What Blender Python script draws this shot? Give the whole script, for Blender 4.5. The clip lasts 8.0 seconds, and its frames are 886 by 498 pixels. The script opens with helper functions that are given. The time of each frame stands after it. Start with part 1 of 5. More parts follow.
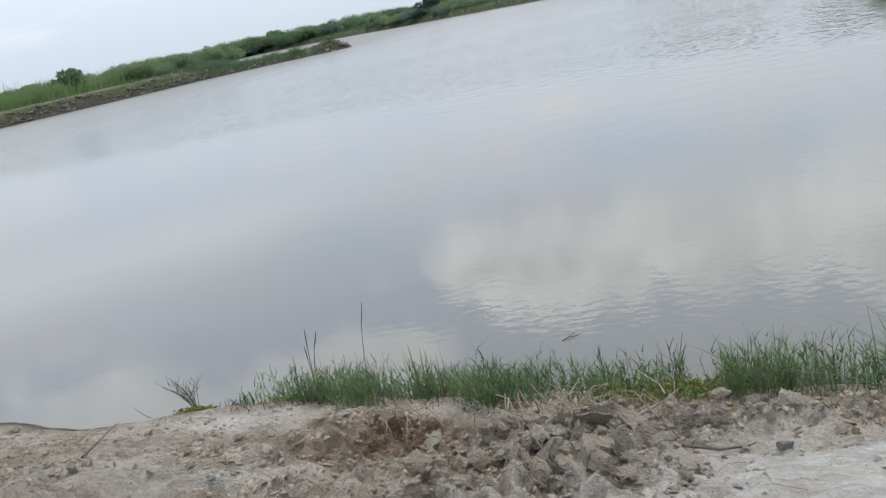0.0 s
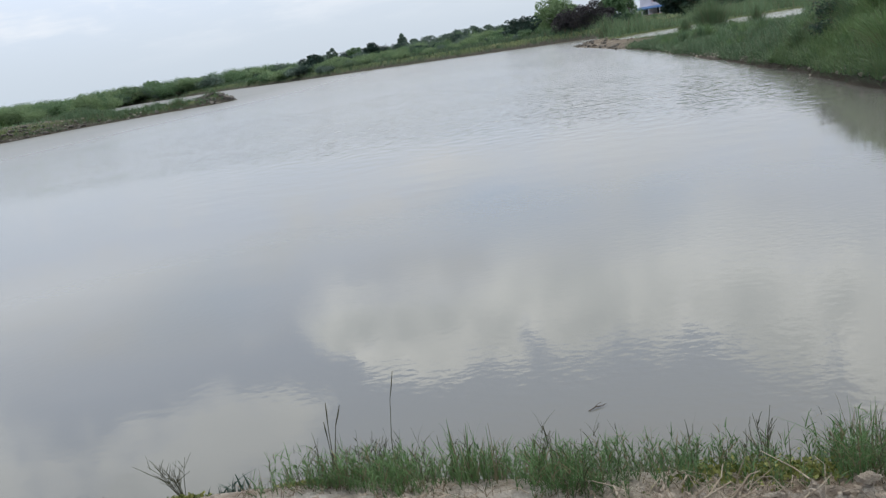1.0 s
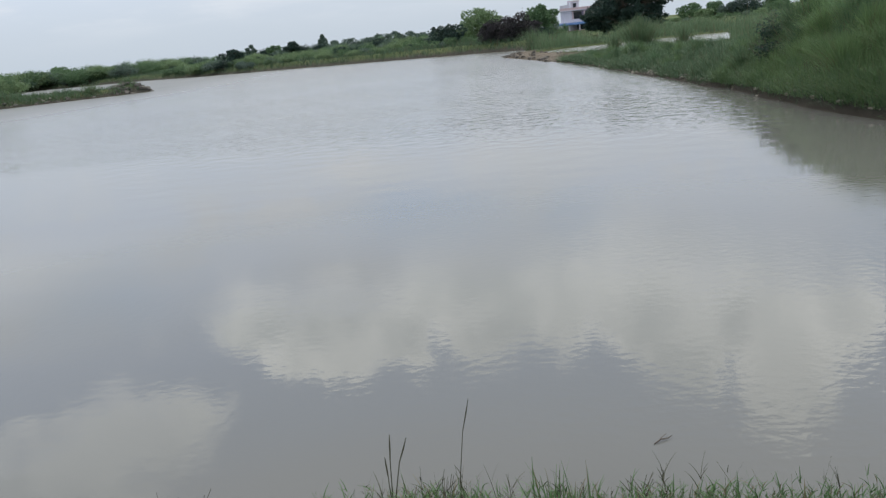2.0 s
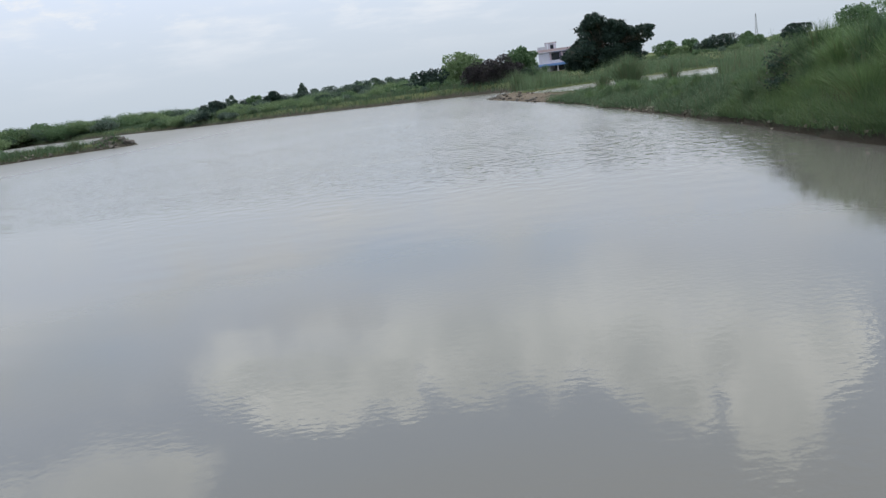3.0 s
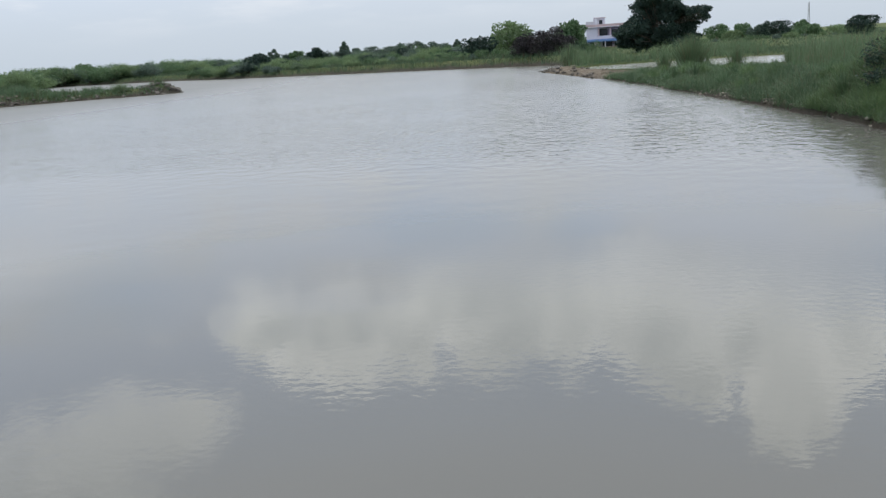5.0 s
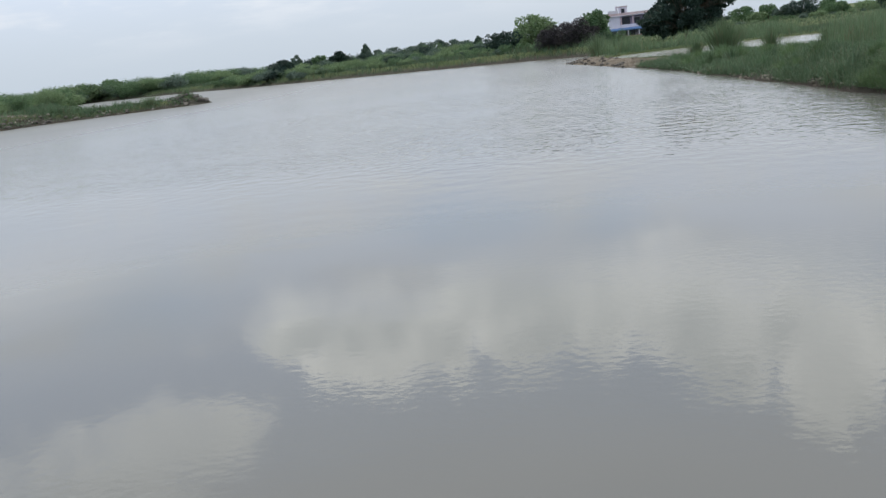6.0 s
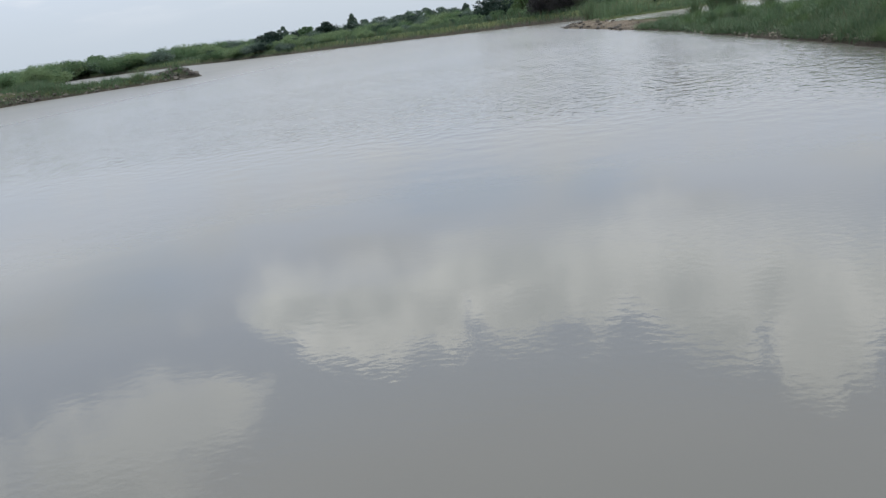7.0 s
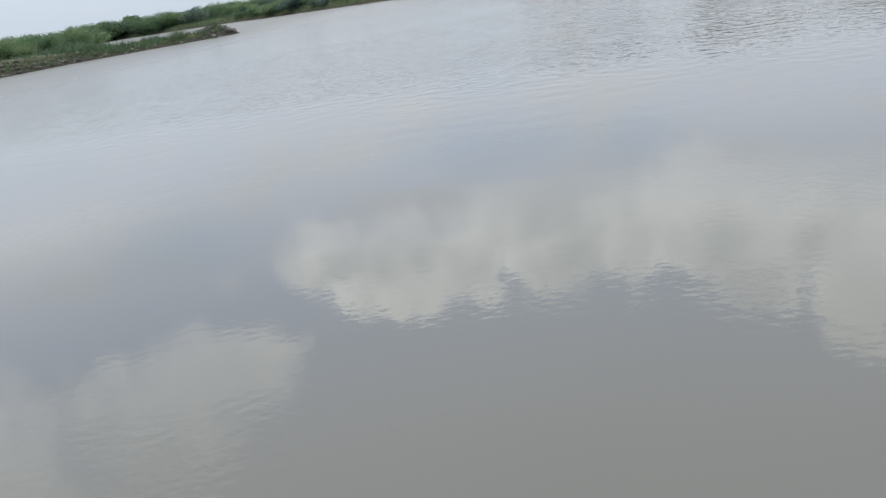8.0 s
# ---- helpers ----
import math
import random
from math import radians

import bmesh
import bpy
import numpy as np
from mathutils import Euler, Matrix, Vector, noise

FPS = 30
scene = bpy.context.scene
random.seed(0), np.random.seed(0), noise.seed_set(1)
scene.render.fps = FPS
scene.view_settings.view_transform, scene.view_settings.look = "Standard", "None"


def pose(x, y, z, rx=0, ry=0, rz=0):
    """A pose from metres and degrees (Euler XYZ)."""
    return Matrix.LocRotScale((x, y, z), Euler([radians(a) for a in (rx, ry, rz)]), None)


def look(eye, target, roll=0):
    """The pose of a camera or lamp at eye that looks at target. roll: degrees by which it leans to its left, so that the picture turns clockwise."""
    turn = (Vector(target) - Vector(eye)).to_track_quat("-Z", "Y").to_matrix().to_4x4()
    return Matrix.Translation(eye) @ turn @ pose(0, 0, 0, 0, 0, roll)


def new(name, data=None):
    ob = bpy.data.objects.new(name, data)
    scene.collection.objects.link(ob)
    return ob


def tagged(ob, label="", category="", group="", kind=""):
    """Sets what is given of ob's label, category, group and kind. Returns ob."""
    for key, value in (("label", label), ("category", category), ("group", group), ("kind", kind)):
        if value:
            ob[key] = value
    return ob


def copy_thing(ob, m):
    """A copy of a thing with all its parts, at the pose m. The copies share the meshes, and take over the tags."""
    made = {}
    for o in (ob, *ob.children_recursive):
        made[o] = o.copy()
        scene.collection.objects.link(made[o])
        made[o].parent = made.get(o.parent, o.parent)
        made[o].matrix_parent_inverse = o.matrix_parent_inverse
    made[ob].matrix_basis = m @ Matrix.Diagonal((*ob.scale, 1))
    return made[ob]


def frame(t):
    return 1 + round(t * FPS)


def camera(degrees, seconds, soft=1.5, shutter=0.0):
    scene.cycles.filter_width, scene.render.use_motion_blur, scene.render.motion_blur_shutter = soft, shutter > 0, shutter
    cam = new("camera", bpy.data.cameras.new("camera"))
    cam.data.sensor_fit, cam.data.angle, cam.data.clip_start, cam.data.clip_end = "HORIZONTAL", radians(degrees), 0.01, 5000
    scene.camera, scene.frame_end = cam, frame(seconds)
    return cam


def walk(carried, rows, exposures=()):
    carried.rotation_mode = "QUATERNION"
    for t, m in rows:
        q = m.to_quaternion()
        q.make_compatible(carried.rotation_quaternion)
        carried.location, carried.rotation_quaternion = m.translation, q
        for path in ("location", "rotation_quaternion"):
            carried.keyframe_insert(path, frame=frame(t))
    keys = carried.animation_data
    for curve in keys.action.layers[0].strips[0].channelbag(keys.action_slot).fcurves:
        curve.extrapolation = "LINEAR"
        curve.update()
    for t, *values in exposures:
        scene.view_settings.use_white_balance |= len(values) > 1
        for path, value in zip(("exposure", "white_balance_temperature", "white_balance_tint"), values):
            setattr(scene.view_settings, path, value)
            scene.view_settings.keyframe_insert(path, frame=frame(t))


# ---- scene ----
cam = camera(52.97, 8.0, soft=1.4)

# seconds, x, y, z, yaw, pitch, roll of a hand-held camera carried along the bank
PATH = [
    (0, 0.000, -0.000, 2.146, 10.395, -15.359, 11.793),
    (0.2, -0.205, 0.052, 2.165, 4.427, -17.309, 12.947),
    (0.5, -0.500, 0.143, 2.188, 1.933, -18.334, 9.956),
    (0.7, -0.667, 0.232, 2.189, 1.632, -15.975, 9.153),
    (1, -0.896, 0.401, 2.178, 2.768, -13.042, 9.272),
    (1.2, -1.044, 0.552, 2.167, 5.556, -13.382, 10.418),
    (1.5, -1.266, 0.785, 2.148, 2.326, -11.788, 8.740),
    (1.7, -1.427, 0.889, 2.140, 0.156, -12.207, 9.565),
    (2, -1.674, 1.031, 2.127, -2.314, -13.323, 5.800),
    (2.2, -1.830, 1.210, 2.104, -2.417, -11.289, 6.440),
    (3.3, -2.485, 1.990, 2.187, -3.860, -10.731, 7.604),
    (3.5, -2.589, 2.075, 2.205, -3.065, -11.819, 5.097),
    (3.8, -2.717, 2.208, 2.227, -1.325, -9.671, 2.115),
    (4, -2.797, 2.290, 2.241, 2.449, -9.759, 7.545),
    (4.2, -2.865, 2.361, 2.254, 0.400, -10.283, 4.772),
    (4.5, -2.976, 2.455, 2.268, 0.000, -10.132, 4.608),
    (4.7, -3.088, 2.514, 2.271, -1.371, -10.974, 5.689),
    (5, -3.274, 2.600, 2.271, -1.175, -12.539, 3.670),
    (5.2, -3.379, 2.665, 2.271, -1.932, -13.199, 3.021),
    (6.3, -3.873, 3.150, 2.286, 0.091, -11.810, 7.764),
    (6.5, -3.994, 3.215, 2.271, -2.199, -11.518, 8.312),
    (6.7, -4.123, 3.263, 2.252, -2.768, -13.893, 9.631),
    (7, -4.318, 3.330, 2.225, -0.780, -14.594, 7.812),
    (7.2, -4.448, 3.376, 2.211, -0.499, -13.800, 8.028),
    (7.5, -4.640, 3.445, 2.193, 3.899, -16.768, 8.623),
    (7.7, -4.760, 3.494, 2.182, 4.341, -18.001, 8.854),
    (8, -4.935, 3.570, 2.168, 1.202, -17.144, 9.150),
]
walk(cam, [(t, pose(x, y, z, 90 + pitch, roll, yaw)) for t, x, y, z, yaw, pitch, roll in PATH],
     exposures=[(0.0, 0.25), (0.5, 0.34), (1.0, 0.13), (1.5, 0.0), (2.0, 0.0), (3.5, 0.0), (4.0, 0.07), (5.0, 0.02), (5.2, 0.13), (6.5, 0.0), (7.5, 0.06), (8.0, 0.12)])

# ---- world and light ----


class Net:
    """Short-hand for building node trees."""

    def __init__(self, tree):
        self.tree = tree
        tree.nodes.clear()

    def add(self, kind):
        return self.tree.nodes.new(kind)

    def link(self, a, b):
        self.tree.links.new(a, b)

    def put(self, socket, value):
        if isinstance(value, bpy.types.NodeSocket):
            self.link(value, socket)
        elif isinstance(value, tuple) and len(value) == 3 and len(socket.default_value) == 4:
            socket.default_value = (*value, 1)
        else:
            socket.default_value = value

    def math(self, op, *values):
        node = self.add("ShaderNodeMath")
        node.operation = op
        for socket, value in zip(node.inputs, values):
            self.put(socket, value)
        return node.outputs[0]

    def vec(self, op, *values):
        node = self.add("ShaderNodeVectorMath")
        node.operation = op
        for socket, value in zip(node.inputs, values):
            self.put(socket, value)
        return node.outputs[1] if op == "LENGTH" else node.outputs[0]

    def mix(self, f, a, b):
        node = self.add("ShaderNodeMix")
        node.data_type = "RGBA"
        self.put(node.inputs[0], f)
        self.put(node.inputs[6], a)
        self.put(node.inputs[7], b)
        return node.outputs[2]

    def ramp(self, f, a, b, c=0.0, d=1.0, smooth=True):
        node = self.add("ShaderNodeMapRange")
        node.interpolation_type = "SMOOTHSTEP" if smooth else "LINEAR"
        for socket, value in zip(node.inputs, (f, a, b, c, d)):
            self.put(socket, value)
        return node.outputs[0]

    def noise(self, vector, scale, detail=3.0, rough=0.55, out=0, distortion=0.0):
        node = self.add("ShaderNodeTexNoise")
        self.put(node.inputs["Vector"], vector)
        self.put(node.inputs["Scale"], scale)
        self.put(node.inputs["Detail"], detail)
        self.put(node.inputs["Roughness"], rough)
        self.put(node.inputs["Distortion"], distortion)
        return node.outputs[out]


SUN_ELEVATION, SUN_AZIMUTH = 52.0, 12.0

world = bpy.data.worlds.new("sky")
scene.world = world
world.use_nodes = True
n = Net(world.node_tree)
way = n.add("ShaderNodeTexCoord").outputs["Generated"]
split = n.add("ShaderNodeSeparateXYZ")
n.link(way, split.inputs[0])
deg = 180 / math.pi
elev = n.math("MULTIPLY", n.math("ARCSINE", split.outputs[2]), deg)
azim = n.math("MULTIPLY", n.math("ARCTAN2", split.outputs[0], split.outputs[1]), deg)
join = n.add("ShaderNodeCombineXYZ")
n.link(azim, join.inputs[0])
n.link(elev, join.inputs[1])
place = join.outputs[0]
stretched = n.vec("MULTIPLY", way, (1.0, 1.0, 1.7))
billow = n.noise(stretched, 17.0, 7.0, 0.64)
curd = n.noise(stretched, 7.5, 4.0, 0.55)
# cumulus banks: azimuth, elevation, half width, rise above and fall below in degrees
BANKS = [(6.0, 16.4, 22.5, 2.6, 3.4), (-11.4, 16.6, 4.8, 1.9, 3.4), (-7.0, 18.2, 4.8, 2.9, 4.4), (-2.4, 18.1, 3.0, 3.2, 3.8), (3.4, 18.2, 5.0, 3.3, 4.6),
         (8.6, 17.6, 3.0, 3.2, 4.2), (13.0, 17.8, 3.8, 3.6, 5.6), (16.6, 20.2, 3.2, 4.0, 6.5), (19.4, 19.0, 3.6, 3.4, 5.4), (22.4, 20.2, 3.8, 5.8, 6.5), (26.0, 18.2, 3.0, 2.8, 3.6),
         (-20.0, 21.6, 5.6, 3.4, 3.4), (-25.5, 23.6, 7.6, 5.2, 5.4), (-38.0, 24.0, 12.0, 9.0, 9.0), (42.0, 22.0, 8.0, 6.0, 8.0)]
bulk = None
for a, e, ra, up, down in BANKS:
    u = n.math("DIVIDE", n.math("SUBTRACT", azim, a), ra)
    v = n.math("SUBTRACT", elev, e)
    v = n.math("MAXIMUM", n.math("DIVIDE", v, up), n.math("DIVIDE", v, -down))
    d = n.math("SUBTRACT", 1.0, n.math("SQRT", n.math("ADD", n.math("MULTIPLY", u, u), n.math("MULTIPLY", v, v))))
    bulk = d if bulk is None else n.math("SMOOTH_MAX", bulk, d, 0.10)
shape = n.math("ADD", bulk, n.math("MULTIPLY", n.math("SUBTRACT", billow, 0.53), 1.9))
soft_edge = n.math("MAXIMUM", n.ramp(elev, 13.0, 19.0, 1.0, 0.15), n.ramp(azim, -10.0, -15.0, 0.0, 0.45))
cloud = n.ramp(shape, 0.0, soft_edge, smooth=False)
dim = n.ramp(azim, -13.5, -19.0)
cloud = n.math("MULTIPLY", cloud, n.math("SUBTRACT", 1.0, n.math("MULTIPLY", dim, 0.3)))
# the higher deck, broken all over
deck = n.ramp(n.noise(n.vec("MULTIPLY", way, (1.0, 1.0, 1.4)), 3.2, 5.0, 0.6), 0.42, 0.66)
deck = n.math("MULTIPLY", deck, n.ramp(elev, 36.0, 52.0))
veil = n.ramp(n.noise(n.vec("MULTIPLY", way, (1.0, 1.0, 5.0)), 5.0, 5.0, 0.6), 0.44, 0.64)
air = n.add("ShaderNodeTexSky")
air.sky_type, air.sun_disc, air.dust_density = "NISHITA", False, 3.0
air.sun_elevation, air.sun_rotation = radians(SUN_ELEVATION), radians(SUN_AZIMUTH)
blue = n.vec("MULTIPLY", air.outputs[0], (0.06, 0.06, 0.06))
haze = n.mix(n.ramp(elev, 0.0, 12.0), (0.64, 0.70, 0.75), (0.89, 0.955, 1.08))
haze = n.mix(n.math("MULTIPLY", veil, n.ramp(elev, 1.0, 6.0)), haze, (0.90, 0.91, 0.92))
puff = n.ramp(n.noise(n.vec("MULTIPLY", way, (1.0, 1.0, 2.6)), 11.0, 6.0, 0.62), 0.52, 0.66)
haze = n.mix(n.math("MULTIPLY", n.math("MULTIPLY", puff, n.ramp(elev, 3.5, 7.0)), n.ramp(elev, 12.0, 9.0, 0.0, 0.8)), haze, (0.98, 0.96, 0.93))
sky = n.mix(0.88, blue, haze)
sky = n.mix(n.math("MULTIPLY", n.math("MULTIPLY", n.ramp(azim, -12.0, -30.0), n.ramp(elev, 8.0, 11.0)), n.ramp(elev, 14.0, 10.0)), sky, (1.0, 1.025, 1.07))
# clear blue gaps under the cumulus: azimuth, elevation, half width, half height
gap = None
for a, e, ra, re in ((1.5, 11.0, 10.0, 2.3), (9.0, 11.4, 4.5, 2.0), (-20.5, 13.6, 7.0, 3.6), (30.0, 13.0, 6.0, 3.0)):
    u = n.math("DIVIDE", n.math("SUBTRACT", azim, a), ra)
    v = n.math("DIVIDE", n.math("SUBTRACT", elev, e), re)
    d = n.math("SUBTRACT", 1.0, n.math("SQRT", n.math("ADD", n.math("MULTIPLY", u, u), n.math("MULTIPLY", v, v))))
    gap = d if gap is None else n.math("MAXIMUM", gap, d)
gap = n.ramp(n.math("ADD", gap, n.math("MULTIPLY", n.math("SUBTRACT", curd, 0.47), 1.4)), 0.0, 0.9, 0.0, 0.55)
sky = n.mix(n.ramp(elev, 13.0, 18.5), sky, (0.66, 0.77, 0.99))
sky = n.mix(gap, sky, (0.60, 0.76, 1.0))
sky = n.mix(n.ramp(elev, 22.0, 28.0), sky, (0.80, 0.82, 0.92))
sky = n.mix(n.ramp(elev, 28.0, 38.0), sky, (0.78, 0.79, 0.76))
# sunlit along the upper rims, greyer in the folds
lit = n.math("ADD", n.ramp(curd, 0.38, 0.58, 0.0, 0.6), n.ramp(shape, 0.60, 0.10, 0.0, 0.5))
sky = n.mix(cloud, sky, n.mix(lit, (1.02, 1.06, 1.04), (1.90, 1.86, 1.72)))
sky = n.mix(deck, sky, (1.5, 1.48, 1.42))
sky = n.vec("MULTIPLY", sky, (0.96, 1.0, 1.065))
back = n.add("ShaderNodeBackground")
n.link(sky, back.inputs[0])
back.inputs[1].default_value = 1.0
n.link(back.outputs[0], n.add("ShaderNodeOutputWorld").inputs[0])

sun_data = bpy.data.lights.new("sun", "SUN")
sun_data.energy, sun_data.angle, sun_data.color = 1.25, radians(20), (1.0, 0.96, 0.9)
sun = new("sun", sun_data)
sun.matrix_world = look((0, 0, 50), (-math.sin(radians(SUN_AZIMUTH)) * 50 / math.tan(radians(SUN_ELEVATION)),
                                     -math.cos(radians(SUN_AZIMUTH)) * 50 / math.tan(radians(SUN_ELEVATION)), 0))

# ---- materials ----


def material(name):
    m = bpy.data.materials.new(name)
    m.use_nodes = True
    return m, Net(m.node_tree)


def finish(net, color, rough=0.8, bump=None, distance=0.01, strength=1.0, ior=1.45, metal=0.0, through_light=0.0, gloss=0.5):
    b = net.add("ShaderNodeBsdfPrincipled")
    net.put(b.inputs["Base Color"], color)
    net.put(b.inputs["Roughness"], rough)
    net.put(b.inputs["IOR"], ior)
    net.put(b.inputs["Metallic"], metal)
    net.put(b.inputs["Specular IOR Level"], gloss)
    if bump is not None:
        node = net.add("ShaderNodeBump")
        net.put(node.inputs["Height"], bump)
        net.put(node.inputs["Distance"], distance)
        net.put(node.inputs["Strength"], strength)
        net.link(node.outputs[0], b.inputs["Normal"])
    shader = b.outputs[0]
    if through_light:
        t = net.add("ShaderNodeBsdfTranslucent")
        net.put(t.inputs[0], color)
        mixer = net.add("ShaderNodeMixShader")
        mixer.inputs[0].default_value = through_light
        net.link(shader, mixer.inputs[1])
        net.link(t.outputs[0], mixer.inputs[2])
        shader = mixer.outputs[0]
    net.link(shader, net.add("ShaderNodeOutputMaterial").inputs[0])


def spot(net):
    return net.add("ShaderNodeNewGeometry").outputs["Position"]


def attribute(net, name):
    node = net.add("ShaderNodeAttribute")
    node.attribute_name = name
    return node.outputs["Fac"]


def plant_material(name, dark, light, dry=None, dry_share=0.0, rough=0.6, glow=0.25):
    """Leaves that differ one from another, and patch by patch."""
    m, net = material(name)
    island = net.add("ShaderNodeNewGeometry").outputs["Random Per Island"]
    patch = net.noise(spot(net), 0.7, 3.0)
    f = net.math("ADD", net.math("MULTIPLY", island, 0.65), net.math("MULTIPLY", net.ramp(patch, 0.3, 0.7), 0.45))
    color = net.mix(f, dark, light)
    if dry:
        color = net.mix(net.math("LESS_THAN", net.math("FRACT", net.math("MULTIPLY", island, 17.3)), dry_share), color, dry)
    finish(net, color, rough, through_light=glow, gloss=0.25)
    return m


def earth_material(name, a, b, c, scale=1.0, bump=0.02, rough=0.9):
    """Soil or stone of three tones with grain."""
    m, net = material(name)
    odd = net.add("ShaderNodeObjectInfo").outputs["Random"]
    big = net.noise(spot(net), 3.0 * scale, 4.0)
    fine = net.noise(spot(net), 60.0 * scale, 5.0, 0.65)
    color = net.mix(net.ramp(big, 0.35, 0.65), a, b)
    color = net.mix(net.math("MULTIPLY", net.ramp(fine, 0.45, 0.75), 0.6), color, c)
    color = net.mix(net.math("MULTIPLY", odd, 0.35), color, b)
    finish(net, color, rough, bump=net.math("ADD", fine, net.noise(spot(net), 12.0 * scale, 4.0)), distance=bump)
    return m


def paint_material(name, color, dirt, amount=0.3, rough=0.7, scale=0.6):
    m, net = material(name)
    stains = net.noise(net.vec("MULTIPLY", spot(net), (1.0, 1.0, 0.25)), scale * 2, 5.0, 0.65)
    fine = net.noise(spot(net), 25.0, 3.0)
    c = net.mix(net.math("MULTIPLY", net.ramp(stains, 0.4, 0.75), amount), color, dirt)
    finish(net, c, rough, bump=fine, distance=0.004)
    return m


# murky pond water: silt below a clear, faintly rippled skin
WATER, net = material("murky_water")
p = spot(net)
silt = net.noise(p, 0.12, 3.0)
silt_color = net.mix(net.ramp(silt, 0.3, 0.7), (0.164, 0.164, 0.150), (0.186, 0.184, 0.166))
slant = net.add("ShaderNodeMapping")
slant.inputs["Rotation"].default_value = (0, 0, radians(12))
slant.inputs["Scale"].default_value = (0.8, 1.0, 1.0)
net.link(p, slant.inputs["Vector"])
ripple = net.noise(slant.outputs[0], 12.0, 2.0, 0.5)
patch = net.noise(net.vec("MULTIPLY", p, (0.5, 1.0, 1.0)), 0.16, 3.0, 0.5)
calm = net.math("ADD", 0.035, net.math("MULTIPLY", net.ramp(patch, 0.42, 0.62), 0.10))
parts = net.add("ShaderNodeSeparateXYZ")
net.link(p, parts.inputs[0])
breeze = net.math("ADD", net.ramp(parts.outputs[1], 13.0, 32.0, 0.025, 0.15), net.ramp(parts.outputs[1], 40.0, 90.0, 0.0, 0.12))
breeze = net.math("ADD", breeze, net.ramp(parts.outputs[0], -18.0, -30.0, 0.0, 0.14))
chop = net.noise(net.vec("MULTIPLY", p, (1.25, 1.0, 1.0)), 2.6, 2.0, 0.55)
gust = net.math("MULTIPLY", net.ramp(net.math("ADD", parts.outputs[1], net.math("MULTIPLY", parts.outputs[0], 0.25)), 15.0, 26.0), net.ramp(patch, 0.25, 0.6, 0.6, 1.2))
finish(net, silt_color, breeze, bump=net.math("ADD", net.math("MULTIPLY", ripple, calm), net.math("MULTIPLY", chop, net.math("MULTIPLY", net.math("MULTIPLY", gust, net.ramp(parts.outputs[0], -26.0, -8.0, 0.3, 1.0)), 2.1))), distance=0.02, ior=1.333)

# the back pool: a pale base colour stands in for the sky it reflects
SKY_PALE_WATER, net = material("sky_pale_water")
p = spot(net)
finish(net, net.mix(net.ramp(net.noise(p, 0.3, 3.0), 0.3, 0.7), (0.42, 0.41, 0.38), (0.50, 0.49, 0.46)), 0.12, bump=net.noise(p, 5.0, 2.0), distance=0.01, ior=1.333)

# the ground: dried pale mud, brown earth, sand, a beaten track and grassed soil, chosen by masks on the sheet
GROUND, net = material("bank_earth")
p = spot(net)
big = net.noise(p, 1.6, 5.0, 0.6)
mid = net.noise(p, 7.0, 5.0, 0.65, distortion=0.6)
fine = net.noise(p, 70.0, 4.0, 0.7)


def crumbly(net, vector, scale):
    node = net.add("ShaderNodeTexVoronoi")
    node.feature = "DISTANCE_TO_EDGE"
    net.put(node.inputs["Vector"], vector)
    net.put(node.inputs["Scale"], scale)
    return net.ramp(node.outputs["Distance"], 0.0, 0.25)


bent = net.vec("ADD", p, net.vec("MULTIPLY", net.noise(p, 18.0, 3.0, out=1), (0.05, 0.05, 0.05)))
crust = net.ramp(net.math("ADD", net.math("MULTIPLY", big, 0.5), net.math("MULTIPLY", mid, 0.5)), 0.40, 0.60)
flake = net.noise(bent, 24.0, 6.0, 0.7, distortion=0.4)
grit = net.noise(bent, 75.0, 5.0, 0.7)
mud = net.mix(crust, (0.49, 0.405, 0.325), (0.61, 0.56, 0.49))
mud = net.mix(net.math("MULTIPLY", attribute(net, "pale"), net.ramp(mid, 0.2, 0.55, 0.45, 1.0)), mud, net.mix(net.ramp(mid, 0.35, 0.65), (0.55, 0.525, 0.485), (0.62, 0.612, 0.59)))
# brown earth; on the mound its dark tone also paints shade between clods
mud = net.mix(net.math("MULTIPLY", attribute(net, "brown"), net.ramp(mid, 0.2, 0.5)), mud, net.mix(net.ramp(flake, 0.42, 0.58), (0.17, 0.11, 0.07), (0.30, 0.215, 0.15)))
rubbly = net.math("SUBTRACT", 1.0, net.math("MAXIMUM", net.math("MULTIPLY", crust, 0.35), net.math("MULTIPLY", attribute(net, "pale"), 0.9)))
mud = net.mix(net.math("MULTIPLY", net.ramp(grit, 0.52, 0.66), net.math("MULTIPLY", net.math("ADD", rubbly, 0.2), 0.35)), mud, (0.19, 0.145, 0.10))
# low spots of the flake relief darkened, painted shade between the crumbs
mud = net.mix(net.math("MULTIPLY", net.ramp(flake, 0.46, 0.39), net.math("MULTIPLY", rubbly, 0.35)), mud, (0.16, 0.125, 0.095))
mud = net.mix(net.math("MULTIPLY", net.ramp(flake, 0.55, 0.61), 0.45), mud, (0.53, 0.475, 0.40))
rift = net.math("ABSOLUTE", net.math("SUBTRACT", net.noise(net.vec("MULTIPLY", bent, (0.8, 1.25, 1.0)), 19.0, 5.0, 0.68, distortion=0.8), 0.5))
rift = net.math("MULTIPLY", net.ramp(rift, 0.045, 0.008), net.ramp(net.noise(p, 4.5, 3.0), 0.40, 0.58))
rift = net.math("MULTIPLY", rift, net.math("SUBTRACT", 1.0, net.math("MULTIPLY", attribute(net, "pale"), 0.75)))
# crevice shade put into the colour along the rifts
mud = net.mix(net.math("MULTIPLY", rift, 0.3), mud, (0.12, 0.095, 0.072))
